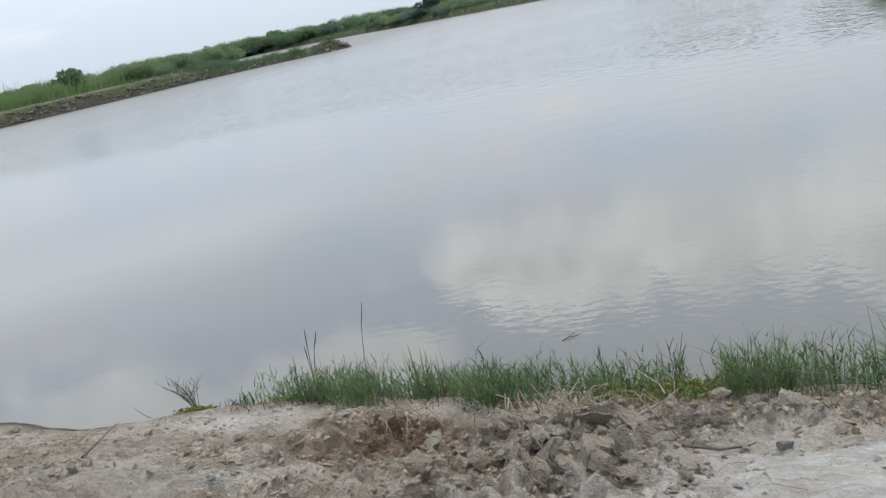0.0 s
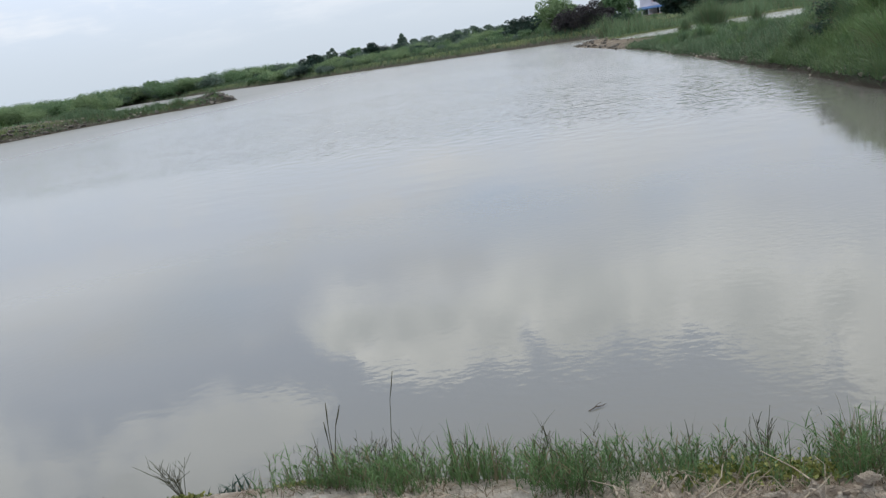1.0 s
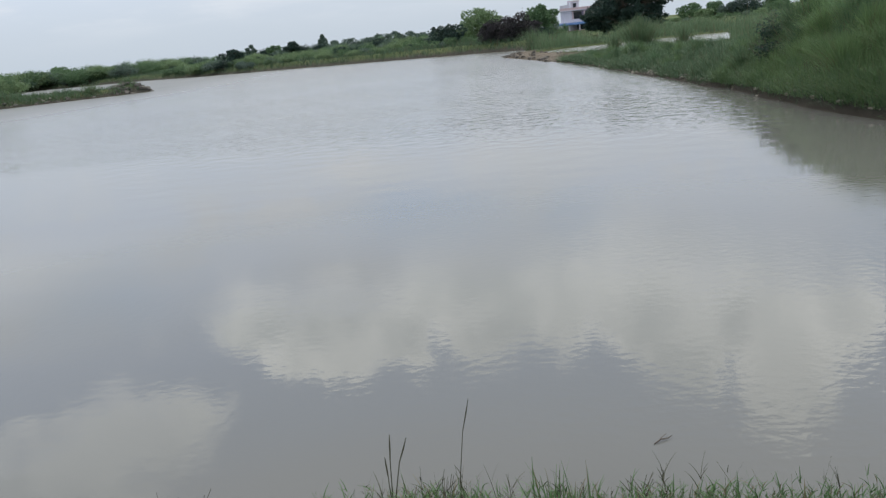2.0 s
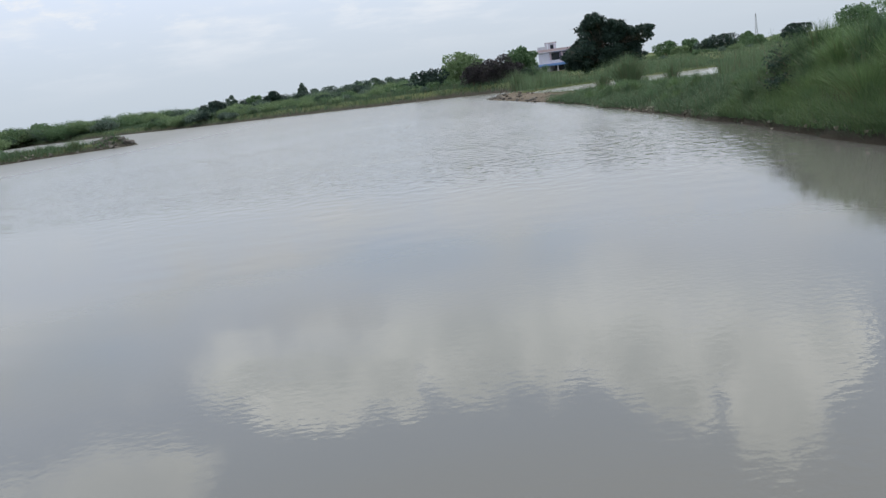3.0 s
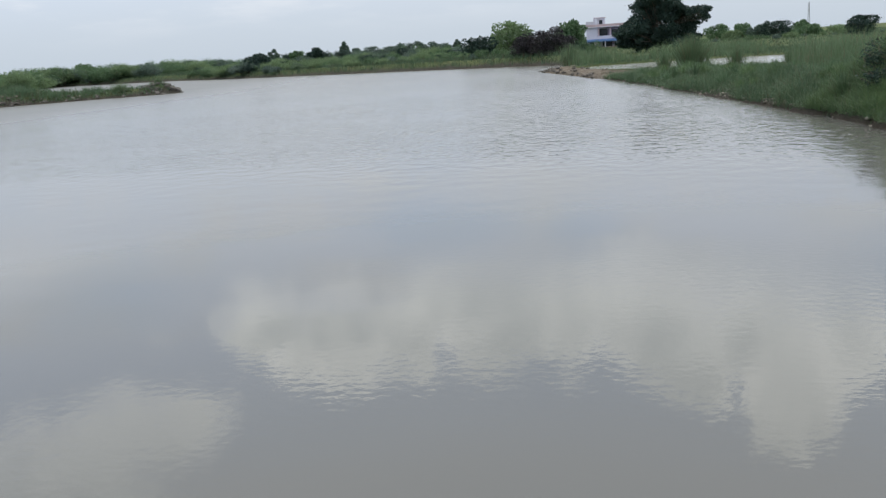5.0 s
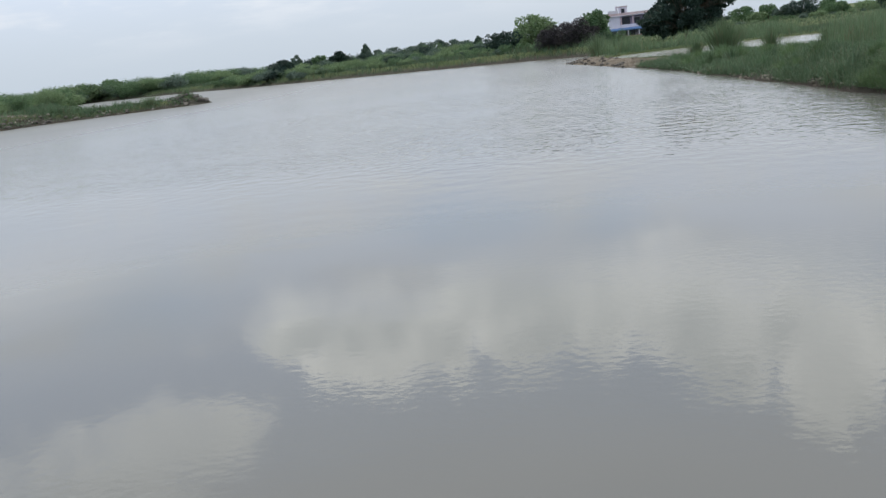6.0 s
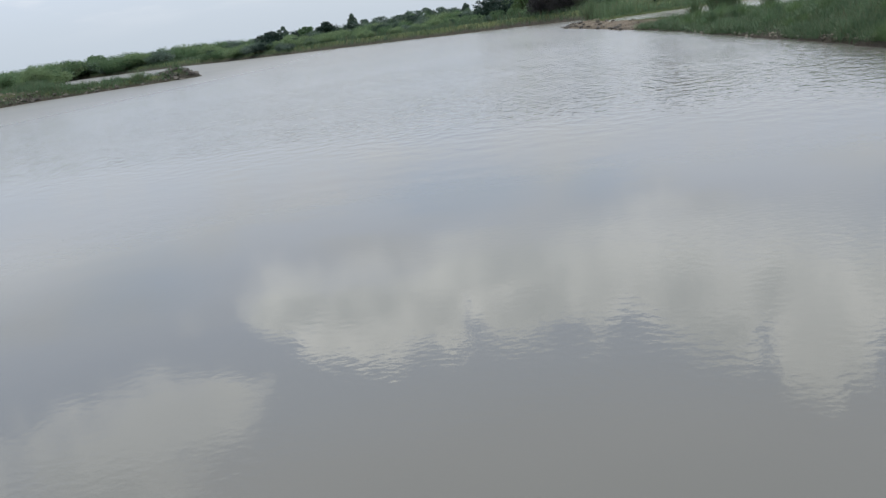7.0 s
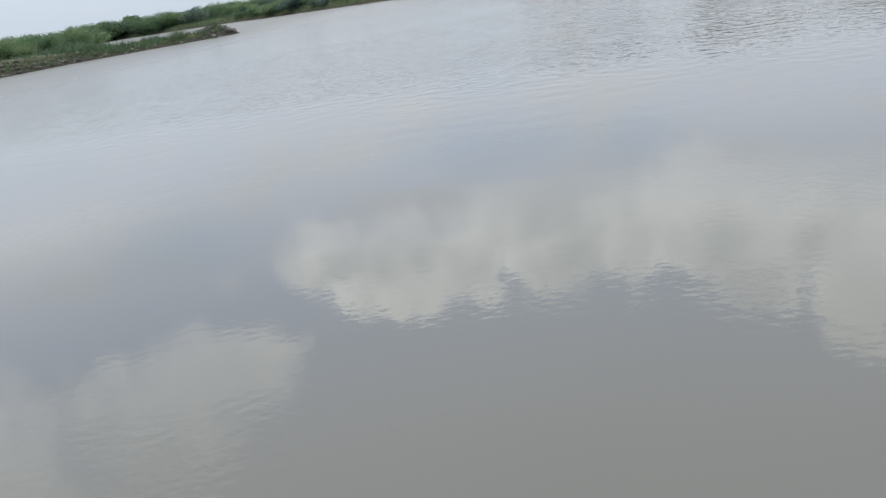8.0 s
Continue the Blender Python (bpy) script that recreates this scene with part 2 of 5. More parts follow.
soil = net.mix(net.ramp(mid, 0.35, 0.65), (0.09, 0.075, 0.045), (0.075, 0.10, 0.04))
field = net.mix(net.ramp(net.noise(p, 0.08, 5.0, 0.6), 0.35, 0.65), (0.085, 0.12, 0.045), (0.14, 0.16, 0.07))
soil = net.mix(attribute(net, "far"), soil, field)
sand = net.mix(net.ramp(net.noise(p, 1.2, 5.0, 0.65), 0.35, 0.65), (0.15, 0.122, 0.090), (0.27, 0.228, 0.178))
track = net.mix(net.ramp(net.noise(p, 0.8, 5.0, 0.6), 0.35, 0.65), (0.145, 0.128, 0.102), (0.22, 0.20, 0.165))
color = net.mix(attribute(net, "mud"), soil, mud)
color = net.mix(net.math("MULTIPLY", attribute(net, "edge"), net.ramp(mid, 0.2, 0.5, 0.6, 1.0)), color, net.mix(net.ramp(fine, 0.4, 0.6), (0.05, 0.047, 0.039), (0.11, 0.10, 0.082)))
color = net.mix(attribute(net, "sand"), color, sand)
color = net.mix(attribute(net, "track"), color, track)
wet = attribute(net, "wet")
color = net.mix(net.math("MULTIPLY", wet, 0.75), color, (0.085, 0.068, 0.05))
finish(net, color, net.math("SUBTRACT", 0.94, net.math("MULTIPLY", wet, 0.12)), bump=net.math("ADD", net.math("ADD", mid, net.math("MULTIPLY", grit, 0.6)), net.math("MULTIPLY", flake, net.math("ADD", 0.4, net.math("SUBTRACT", net.math("MULTIPLY", rubbly, 1.6), rift)))),
       distance=0.036, gloss=0.12)

CLOD = earth_material("dried_clay", (0.45, 0.38, 0.305), (0.53, 0.47, 0.395), (0.25, 0.20, 0.15), 2.0, 0.035)
FLAKE, net = material("clay_flake")
island = net.add("ShaderNodeNewGeometry").outputs["Random Per Island"]
p = spot(net)
color = net.mix(island, (0.34, 0.285, 0.23), (0.46, 0.405, 0.34))
color = net.mix(net.math("MULTIPLY", net.ramp(net.noise(p, 90.0, 5.0, 0.7), 0.45, 0.7), 0.5), color, (0.24, 0.18, 0.13))
finish(net, color, 0.93, bump=net.noise(p, 60.0, 5.0, 0.65), distance=0.012, gloss=0.12)
RUBBLE = earth_material("rubble_stone", (0.10, 0.088, 0.076), (0.20, 0.18, 0.155), (0.06, 0.054, 0.046), 0.8, 0.02)
STONE = earth_material("bank_stone", (0.26, 0.225, 0.175), (0.40, 0.36, 0.295), (0.14, 0.12, 0.092), 1.2, 0.02)
PEBBLE = earth_material("grey_stone", (0.12, 0.115, 0.11), (0.16, 0.155, 0.15), (0.09, 0.085, 0.08), 6.0, 0.003, 0.7)
STRAW = earth_material("dead_stalk", (0.30, 0.24, 0.18), (0.42, 0.36, 0.28), (0.16, 0.125, 0.09), 4.0, 0.003, 0.85)
BARK = earth_material("tree_bark", (0.10, 0.08, 0.06), (0.15, 0.12, 0.09), (0.06, 0.05, 0.04), 1.0, 0.02)
TWIG = earth_material("dark_twig", (0.11, 0.085, 0.065), (0.16, 0.125, 0.10), (0.07, 0.055, 0.045), 4.0, 0.003)
SHORE_GRASS = plant_material("shore_grass", (0.065, 0.125, 0.05), (0.15, 0.25, 0.10), (0.19, 0.165, 0.10), 0.16)
DARK_STEM = plant_material("dark_stem", (0.045, 0.05, 0.032), (0.11, 0.105, 0.065), glow=0.1)
MAT_STEM = plant_material("matted_stem", (0.085, 0.065, 0.042), (0.20, 0.155, 0.10), (0.08, 0.12, 0.05), 0.2, glow=0.1)
DRY_STEM = plant_material("dry_stem", (0.12, 0.095, 0.06), (0.23, 0.19, 0.12))
MOSS = plant_material("yellow_weed", (0.17, 0.19, 0.05), (0.29, 0.30, 0.10), (0.10, 0.14, 0.04), 0.3)
LUSH = plant_material("lush_grass", (0.062, 0.115, 0.052), (0.215, 0.325, 0.140), (0.17, 0.17, 0.095), 0.06)
BANK_GRASS = plant_material("bank_grass", (0.068, 0.118, 0.068), (0.165, 0.25, 0.135), (0.16, 0.165, 0.10), 0.10)
REED = plant_material("reed_grass", (0.105, 0.165, 0.09), (0.20, 0.285, 0.155), (0.21, 0.19, 0.12), 0.08)
CANE = plant_material("cane_leaf", (0.11, 0.19, 0.075), (0.24, 0.355, 0.14), (0.19, 0.21, 0.09), 0.08)
FIELD = plant_material("field_grass", (0.072, 0.118, 0.070), (0.130, 0.195, 0.112), (0.15, 0.135, 0.085), 0.10)
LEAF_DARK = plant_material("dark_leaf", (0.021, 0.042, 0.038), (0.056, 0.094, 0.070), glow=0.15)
LEAF_MID = plant_material("green_leaf", (0.075, 0.138, 0.074), (0.175, 0.275, 0.138), glow=0.38)
LEAF_LIGHT = plant_material("light_leaf", (0.13, 0.20, 0.105), (0.27, 0.37, 0.19), glow=0.4)
# distant foliage: the blue-grey of aerial haze is put into the leaf colour
LEAF_HAZED = plant_material("hazed_leaf", (0.088, 0.135, 0.11), (0.165, 0.225, 0.175), glow=0.25)
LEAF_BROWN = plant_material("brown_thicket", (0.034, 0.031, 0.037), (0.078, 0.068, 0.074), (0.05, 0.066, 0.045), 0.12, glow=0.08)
WHITEWASH = paint_material("lilac_wash", (0.66, 0.64, 0.72), (0.38, 0.36, 0.38))
PINK = paint_material("pink_wash", (0.60, 0.46, 0.48), (0.36, 0.28, 0.28))
BLUE = paint_material("blue_sheet", (0.10, 0.20, 0.42), (0.16, 0.20, 0.28))
PURPLE = paint_material("mauve_wash", (0.30, 0.25, 0.36), (0.20, 0.16, 0.2))
BRICKY = paint_material("raw_brick", (0.32, 0.19, 0.13), (0.20, 0.13, 0.1))
DARK = paint_material("shaded_glass", (0.025, 0.03, 0.04), (0.05, 0.05, 0.05), rough=0.25)
STEEL = paint_material("tower_steel", (0.35, 0.36, 0.38), (0.25, 0.2, 0.18), rough=0.5)

# ---- shapes ----
RNG = np.random.default_rng(7)
TABLE = np.random.default_rng(3).random((256, 256))


def vnoise(x, y):
    xi, yi = np.floor(x).astype(int), np.floor(y).astype(int)
    u, v = x - xi, y - yi
    u, v = u * u * (3 - 2 * u), v * v * (3 - 2 * v)
    a, b = TABLE[xi % 256, yi % 256], TABLE[(xi + 1) % 256, yi % 256]
    c, d = TABLE[xi % 256, (yi + 1) % 256], TABLE[(xi + 1) % 256, (yi + 1) % 256]
    return (a * (1 - u) + b * u) * (1 - v) + (c * (1 - u) + d * u) * v


def fbm(x, y, scale, octaves=4, fall=0.5):
    """Smooth noise about 0, from -0.5 to 0.5, with features of that many metres."""
    total, weight, gain = 0.0, 0.0, 1.0
    for k in range(octaves):
        f = 2 ** k / scale
        total = total + gain * (vnoise(x * f + 17.3 * k, y * f + 5.1 * k) - 0.5)
        weight += gain
        gain *= fall
    return total / weight * 1.4


def step(a, b, v):
    t = np.clip((v - a) / (b - a), 0, 1)
    return t * t * (3 - 2 * t)


def inland(x, y, corners):
    """Distance from a shore: positive outside the ring, negative inside it."""
    best = np.full(np.shape(x), 1e9)
    inside = np.zeros(np.shape(x), bool)
    for (ax, ay), (bx, by) in zip(corners, corners[1:] + corners[:1]):
        dx, dy = bx - ax, by - ay
        t = np.clip(((x - ax) * dx + (y - ay) * dy) / (dx * dx + dy * dy), 0, 1)
        best = np.minimum(best, np.hypot(x - ax - t * dx, y - ay - t * dy))
        if ay != by:
            inside ^= ((ay > y) != (by > y)) & (x < dx * (y - ay) / dy + ax)
    return np.where(inside, -best, best)




POND = [(-7.0, 5.75), (-5.6, 5.2), (-4.5, 4.95), (-3.8, 4.72), (-3.1, 4.74), (-2.4, 4.74), (-1.2, 4.5), (-0.5, 4.36), (0.4, 4.12), (1.2, 3.95),
        (2.6, 4.1), (4.2, 5.6), (5.5, 9.0), (6.4, 15.0), (6.6, 20.0), (7.0, 27.0), (7.25, 36.0), (7.7, 48.0), (7.4, 58.0), (6.8, 70.0),
        (6.5, 81.0), (9.5, 87.0), (12.0, 95.0), (9.0, 103.0), (2.0, 112.0), (-8.0, 124.0), (-19.0, 136.0), (-27.0, 144.0), (-39.0, 159.0),
        (-53.0, 178.0), (-80.0, 200.0), (-86.0, 190.0), (-74.0, 164.0), (-60.0, 136.0), (-49.5, 112.0), (-43.0, 97.0), (-40.5, 91.0), (-37.0, 89.6), (-31.0, 92.0), (-27.4, 93.0),
        (-27.0, 89.4), (-29.5, 86.8), (-34.0, 84.7), (-39.0, 81.0), (-42.5, 75.0), (-46.5, 68.5), (-50.0, 64.0), (-55.0, 52.0), (-52.0, 30.0),
        (-35.0, 14.0), (-18.0, 8.2), (-10.0, 6.6)]
BACK_POND = [(8.9, 76.0), (9.2, 70.0), (10.2, 64.5), (12.8, 60.5), (17.0, 57.0), (30.0, 61.0), (36.0, 72.0), (22.0, 80.0), (12.0, 80.0)]
BACK_LEVEL = 0.2


def lay(x, y):
    """Height of the land, and the masks that choose its surface."""
    x, y = np.asarray(x, float), np.asarray(y, float)
    rough = fbm(x, y, 3.0, 4)
    s = inland(x, y, POND) + rough * 0.35 * step(4, 12, np.hypot(x + 1, y - 3)) + 0.1 * fbm(x, y, 0.5, 3)
    near = 1 - step(2.0, 5.5, x) * 1.0
    near = near * (1 - step(5.5, 9.0, y)) * step(-16, -10, x)
    right = step(2.0, 5.5, x) * (1 - step(84, 96, y))
    left = step(-16, -26, x) * (1 - step(100, 112, y))
    up = np.maximum(s, 0)
    crest = np.interp(y, (0, 8, 14, 19, 25, 31, 38, 48, 60, 80, 100), (0.8, 1.0, 1.5, 1.9, 1.55, 0.85, 0.42, 0.34, 0.30, 0.30, 0.5))
    hump = crest * step(-0.5, 2.4, s) - (crest - np.minimum(crest, 0.38)) * step(4.0, 9.0, s) * (y > 0)
    knee = np.interp(x, (-3.6, -2.6, -0.6, 0.5), (0.06, 0.17, 0.18, 0.23))
    bank_near = knee * step(-0.1, 0.42, up) + np.interp(up, (0.3, 2.2, 5.0), (0.0, 0.46, 0.62)) * (0.87 - knee) / 0.62
    bank_left = 1.15 * step(-0.2, 2.2, s) * (1 - 0.50 * step(-44, -36, x))
    bank_far = 0.95 * step(-0.6, 3.0, s)
    rest = np.clip(1 - near - right - left, 0, 1)
    land = near * bank_near + right * hump + left * bank_left + rest * bank_far
    land = land + 0.03 * step(0, 0.15, s) + 0.3 * fbm(x, y, 30, 3) * step(6, 30, s) * (1 - right * 0.6)
    # a low field behind the levee
    low = step(0, 6, x - 0.149 * y + 3) * step(80, 92, y)
    land = land * (1 - low) + low * np.minimum(land, 0.36)
    # a second pool behind the levee
    s2 = inland(x, y, BACK_POND)
    dip = 1 - step(-0.5, 4.0, s2)
    land = np.where(s2 < 4, land * (1 - dip) + dip * np.where(s2 < 0, -0.3, np.minimum(land, BACK_LEVEL + 0.1)), land)
    # far off the country lies a little higher
    land = land + 0.25 * step(110, 400, np.hypot(x, y)) * (s > 3)
    bed = np.maximum(-1.6, s * 0.28)
    h = np.where(s > 0, land, bed)
    # lumps, ruts and crumbs of the dug bank
    fresh = near * step(0.3, 1.0, s) * (1 - step(5, 9, np.hypot(x + 1, y - 3)))
    dug = step(-0.12, 0.12, fbm(x + 2.2, y, 0.9, 3)) * 0.8 + 0.25
    mound = np.exp(-(((x + 0.42) / 0.42) ** 2 + ((y - 2.82) / 0.50) ** 2) ** 1.3)
    dug = np.clip(dug + mound + np.exp(-((x - 0.2) / 0.5) ** 2 - ((y - 3.3) / 0.25) ** 2), 0, 1.3)
    warp = 0.06 * fbm(x, y, 0.2, 2)
    crag = np.abs(fbm(x + warp, y - 1.7 * warp, 0.20, 3, 0.6))
    chip = np.abs(fbm(x - warp, y + 9 + warp, 0.085, 2, 0.6))
    lumps = 0.08 * fbm(x, y, 0.6, 4, 0.6) + dug * (0.19 * (0.16 - crag) + 0.12 * (chip - 0.16)) + 0.03 * fbm(x, y + 4, 0.06, 3, 0.7)
    pale = np.exp(-((x - 0.55) / 0.65) ** 2 - ((y - 2.35) / 0.62) ** 2) + 0.25 * np.exp(-((x + 2.3) / 0.5) ** 2 - ((y - 2.75) / 0.3) ** 2) \
        + 0.7 * np.exp(-((x + 2.2) / 0.5) ** 2 - ((y - 3.85) / 0.35) ** 2) + 0.6 * np.exp(-((x + 0.95) / 0.3) ** 2 - ((y - 3.75) / 0.25) ** 2)
    crusts = step(0.02, 0.2, fbm(x + 31, y * 1.6, 0.7, 4)) * step(0.5, 0.9, s) * (1 - np.clip(mound * 1.5, 0, 1))
    pale = np.clip(pale * 1.1 + crusts * np.interp(x, (-2.2, -1.2), (0.4, 0.7)), 0, 1)
    h = h + fresh * lumps * (1 - 0.7 * pale) + 0.25 * rough * right * step(0.3, 2, s) * 0.5
    h = h + fresh * (0.09 * mound + 0.05 * np.exp(-((x - 0.2) / 0.35) ** 2 - ((y - 3.25) / 0.22) ** 2))
    hollow = np.exp(-((x + 1.12) / 0.30) ** 2 - ((y - 3.12) / 0.26) ** 2)
    h = h - fresh * 0.07 * hollow + fresh * 0.06 * np.exp(-((x + 1.25) / 0.22) ** 2 - ((y - 3.45) / 0.16) ** 2)
    # the mound's share is painted crevice shade under the clods
    brown = np.clip(1.3 * np.exp(-((x + 1.12) / 0.36) ** 2 - ((y - 3.25) / 0.36) ** 2) + 0.1 * mound
                    + 0.7 * np.exp(-((x + 3.5) / 0.5) ** 2 - ((y - 3.4) / 0.5) ** 2) + 0.45 * np.exp(-((x + 2.3) / 0.6) ** 2 - ((y - 2.6) / 0.3) ** 2) + 0.8 * np.exp(-((x - 0.0) / 0.4) ** 2 - ((y - 3.5) / 0.2) ** 2), 0, 1)
    mud = near * (1 - step(7, 12, np.hypot(x + 1, y - 3)))
    sand = right * step(50, 58, y + 3 * rough) * (1 - step(2.0, 2.8, s + rough))
    trackway = left * step(1.5, 2.3, s) * (1 - step(6.4, 7.6, s + rough)) * (1 - step(-41, -37, x))
    edge = (1 - near) * (1 - step(0.6, 1.6, s + rough)) * (s > -0.5)
    h = h + 0.45 * np.exp(-((x + 28.7) / 1.6) ** 2 - ((y - 90.0) / 1.8) ** 2) * (s > 0)
    wet = (1 - step(0.01, 0.10, h)) * (s > -0.3)
    return h, dict(mud=mud, sand=np.clip(sand, 0, 1), track=np.clip(trackway, 0, 1), pale=pale, brown=brown, wet=wet, edge=edge,
                   far=step(40, 90, np.hypot(x, y))), s


def height_at(x, y):
    return float(lay(np.array([x]), np.array([y]))[0][0])


def mesh_of(name, verts, faces, mat=None, smooth=False):
    """A mesh from numpy arrays; faces is (n, 3) or (n, 4)."""
    me = bpy.data.meshes.new(name)
    verts, faces = np.asarray(verts, np.float32), np.asarray(faces, np.int32)
    k = faces.shape[1]
    me.vertices.add(len(verts))
    me.vertices.foreach_set("co", verts.ravel())
    me.loops.add(faces.size)
    me.loops.foreach_set("vertex_index", faces.ravel())
    me.polygons.add(len(faces))
    me.polygons.foreach_set("loop_start", np.arange(0, faces.size, k, dtype=np.int32))
    if smooth:
        me.polygons.foreach_set("use_smooth", np.ones(len(faces), bool))
    me.update(calc_edges=True)
    me.validate()
    if mat:
        me.materials.append(mat)
    return me


def lines(*spans):
    """Grid lines: (from, to, step) one after another; a step below 0 is a count of growing steps."""
    out = []
    for a, b, d in spans:
        if d > 0:
            out.append(np.arange(a, b, d))
        else:
            k = np.linspace(0, 1, int(-d), endpoint=False)
            out.append(a + (b - a) * (k ** 3 if abs(b) > abs(a) else 1 - (1 - k) ** 3))
    out.append([spans[-1][1]])
    return np.concatenate(out)


gx = lines((-3500, -96, -22), (-96, -8, 0.7), (-8, -4.4, 0.1), (-4.4, 1.9, 0.015), (1.9, 4, 0.1), (4, 14, 0.25), (14, 44, 0.8), (44, 90, 2.5), (90, 3500, -22))
gy = lines((-2500, -6, -14), (-6, 1.9, 0.3), (1.9, 5.2, 0.015), (5.2, 7.0, 0.08), (7, 40, 0.35), (40, 100, 0.9), (100, 206, 0.75), (206, 4200, -26))
X, Y = np.meshgrid(gx, gy)
Z, masks, _ = lay(X, Y)
nx, ny = len(gx), len(gy)
corner = (np.arange(ny - 1)[:, None] * nx + np.arange(nx - 1)[None, :]).ravel()
ground_mesh = mesh_of("ground", np.stack([X.ravel(), Y.ravel(), Z.ravel()], 1),
                      np.stack([corner, corner + 1, corner + nx + 1, corner + nx], 1), GROUND, smooth=True)
for key, values in masks.items():
    layer = ground_mesh.attributes.new(key, "FLOAT", "POINT")
    layer.data.foreach_set("value", np.ascontiguousarray(np.broadcast_to(values, X.shape).ravel(), np.float32))
tagged(new("ground", ground_mesh), "pale dried-mud bank and flat green country round a pond", "ground", kind="structure")


def swell(x, y, rng, count, short, long, spread):
    """Wind waves as a sum of sines about one heading; unit mean-square slope."""
    h = np.zeros_like(x)
    for k in range(count):
        length = short * (long / short) ** rng.random()
        a = radians(78) + rng.normal(0, spread)
        kx, ky = 2 * np.pi / length * np.cos(a), 2 * np.pi / length * np.sin(a)
        h += np.sin(kx * x + ky * y + rng.uniform(0, 6.28)) * length / (2 * np.pi) * np.sqrt(2 / count)
    return h


def sheet(name, gx, gy, z, label, mat, rough=0.0):
    """A sheet of water whose breeze-blown part is ruffled."""
    a, b = np.meshgrid(gx, gy)
    rng = np.random.default_rng(5)
    h = np.full(a.shape, float(z))
    if rough:
        gust = np.clip(0.75 + 0.7 * fbm(a * 0.6, b, 8.0, 3), 0.1, 1)
        ruffle = step(16, 32, b + 0.25 * a) * gust * (1 - step(44, 62, b)) * step(-24, -12, a)
        h = h + rough * ruffle * (0.7 * swell(a, b, rng, 60, 0.24, 0.42, 1.6) + 0.3 * swell(a, b, rng, 70, 0.38, 0.66, 1.5))
        h = h + rough * 0.02 * (1 - step(44, 62, b)) * step(-24, -12, a) * swell(a, b, rng, 16, 0.4, 1.2, 0.8)
    n1, n2 = len(gx), len(gy)
    k = (np.arange(n2 - 1)[:, None] * n1 + np.arange(n1 - 1)[None, :]).ravel()
    me = mesh_of(name, np.stack([a.ravel(), b.ravel(), h.ravel()], 1), np.stack([k, k + 1, k + n1 + 1, k + n1], 1), mat, smooth=True)
    return tagged(new(name, me), label, "water", kind="structure")


sheet("pond_water", lines((-88, -26, 0.6), (-26, 9, 0.1), (9, 14, 0.5)), lines((2.5, 14, 0.2), (14, 66, 0.1), (66, 100, 0.2), (100, 204, 0.6)), 0.0,
      "murky grey-brown pond water mirroring a cloudy sky", WATER, 0.135)
sheet("pool_water", lines((8.5, 37, 1.5)), lines((56, 81.5, 1.5)), BACK_LEVEL, "pool behind the grassy levee, coloured pale for reflected sky", SKY_PALE_WATER)


def ribbons(roots, tall, lean, turn, wide, bend=0.6, parts=3):
    """Grass blades as tapering bent strips. All arguments are arrays, a value a blade; lean is sideways over height."""
    m = len(roots)
    dirs = np.stack([np.cos(turn), np.sin(turn), np.zeros(m)], 1)
    face = turn + np.pi / 2 + RNG.normal(0, 0.9, m)
    side = np.stack([np.cos(face), np.sin(face), np.zeros(m)], 1)
    rows = []
    for k in range(parts + 1):
        t = k / parts
        out = lean * tall * (t * (1 - bend) + bend * t * t)
        rise = tall * t * (1 - 0.25 * np.abs(lean) * t)
        c = roots + dirs * out[:, None] + np.stack([np.zeros(m), np.zeros(m), rise], 1)
        w = wide * (1 - t) ** 0.7 * 0.5 + 0.0004
        rows += [c - side * w[:, None], c + side * w[:, None]]
    v = np.stack(rows, 1).reshape(-1, 3)
    base = (np.arange(m) * (2 * (parts + 1)))[:, None]
    f = np.concatenate([base + np.array([[2 * k, 2 * k + 1, 2 * k + 3, 2 * k + 2]]) for k in range(parts)], 1).reshape(-1, 4)
    return v, f


def joined(pieces):
    vs, fs, k = [], [], 0
    for v, f in pieces:
        vs.append(v)
        fs.append(f + k)
        k += len(v)
    return np.concatenate(vs), np.concatenate(fs)


def stuff(name, pieces, mat, label, category):
    v, f = joined(pieces)
    return tagged(new(name, mesh_of(name, v, f, mat)), label, category, kind="stuff")


def scatter(count, x0, x1, y0, y1, keep, seed):
    """Points of the land in a rectangle, kept by the chance that keep(x, y, h, s) gives."""
    rng = np.random.default_rng(seed)
    x, y = rng.uniform(x0, x1, count), rng.uniform(y0, y1, count)
    h, _, s = lay(x, y)
    ok = rng.random(count) < keep(x, y, h, s)
    return np.stack([x, y, h], 1)[ok]


def part(name, bm, mat, parent, label=""):
    me = bpy.data.meshes.new(name)
    bm.to_mesh(me)
    bm.free()
    me.materials.append(mat)
    ob = new(name, me)
    ob.parent = parent
    if label:
        tagged(ob, label)
    return ob


def mesh_part(name, verts, faces, mat, parent, smooth=False):
    ob = new(name, mesh_of(name, verts, faces, mat, smooth))
    ob.parent = parent
    return ob


def box(bm, x0, x1, y0, y1, z0, z1, bevel=0.0):
    made = bmesh.ops.create_cube(bm, size=1.0, matrix=Matrix.LocRotScale(((x0 + x1) / 2, (y0 + y1) / 2, (z0 + z1) / 2), None, (x1 - x0, y1 - y0, z1 - z0)))
    if bevel:
        edges = list({e for v in made["verts"] for e in v.link_edges})
        bmesh.ops.bevel(bm, geom=edges, offset=bevel, segments=1, affect="EDGES")
    return bm


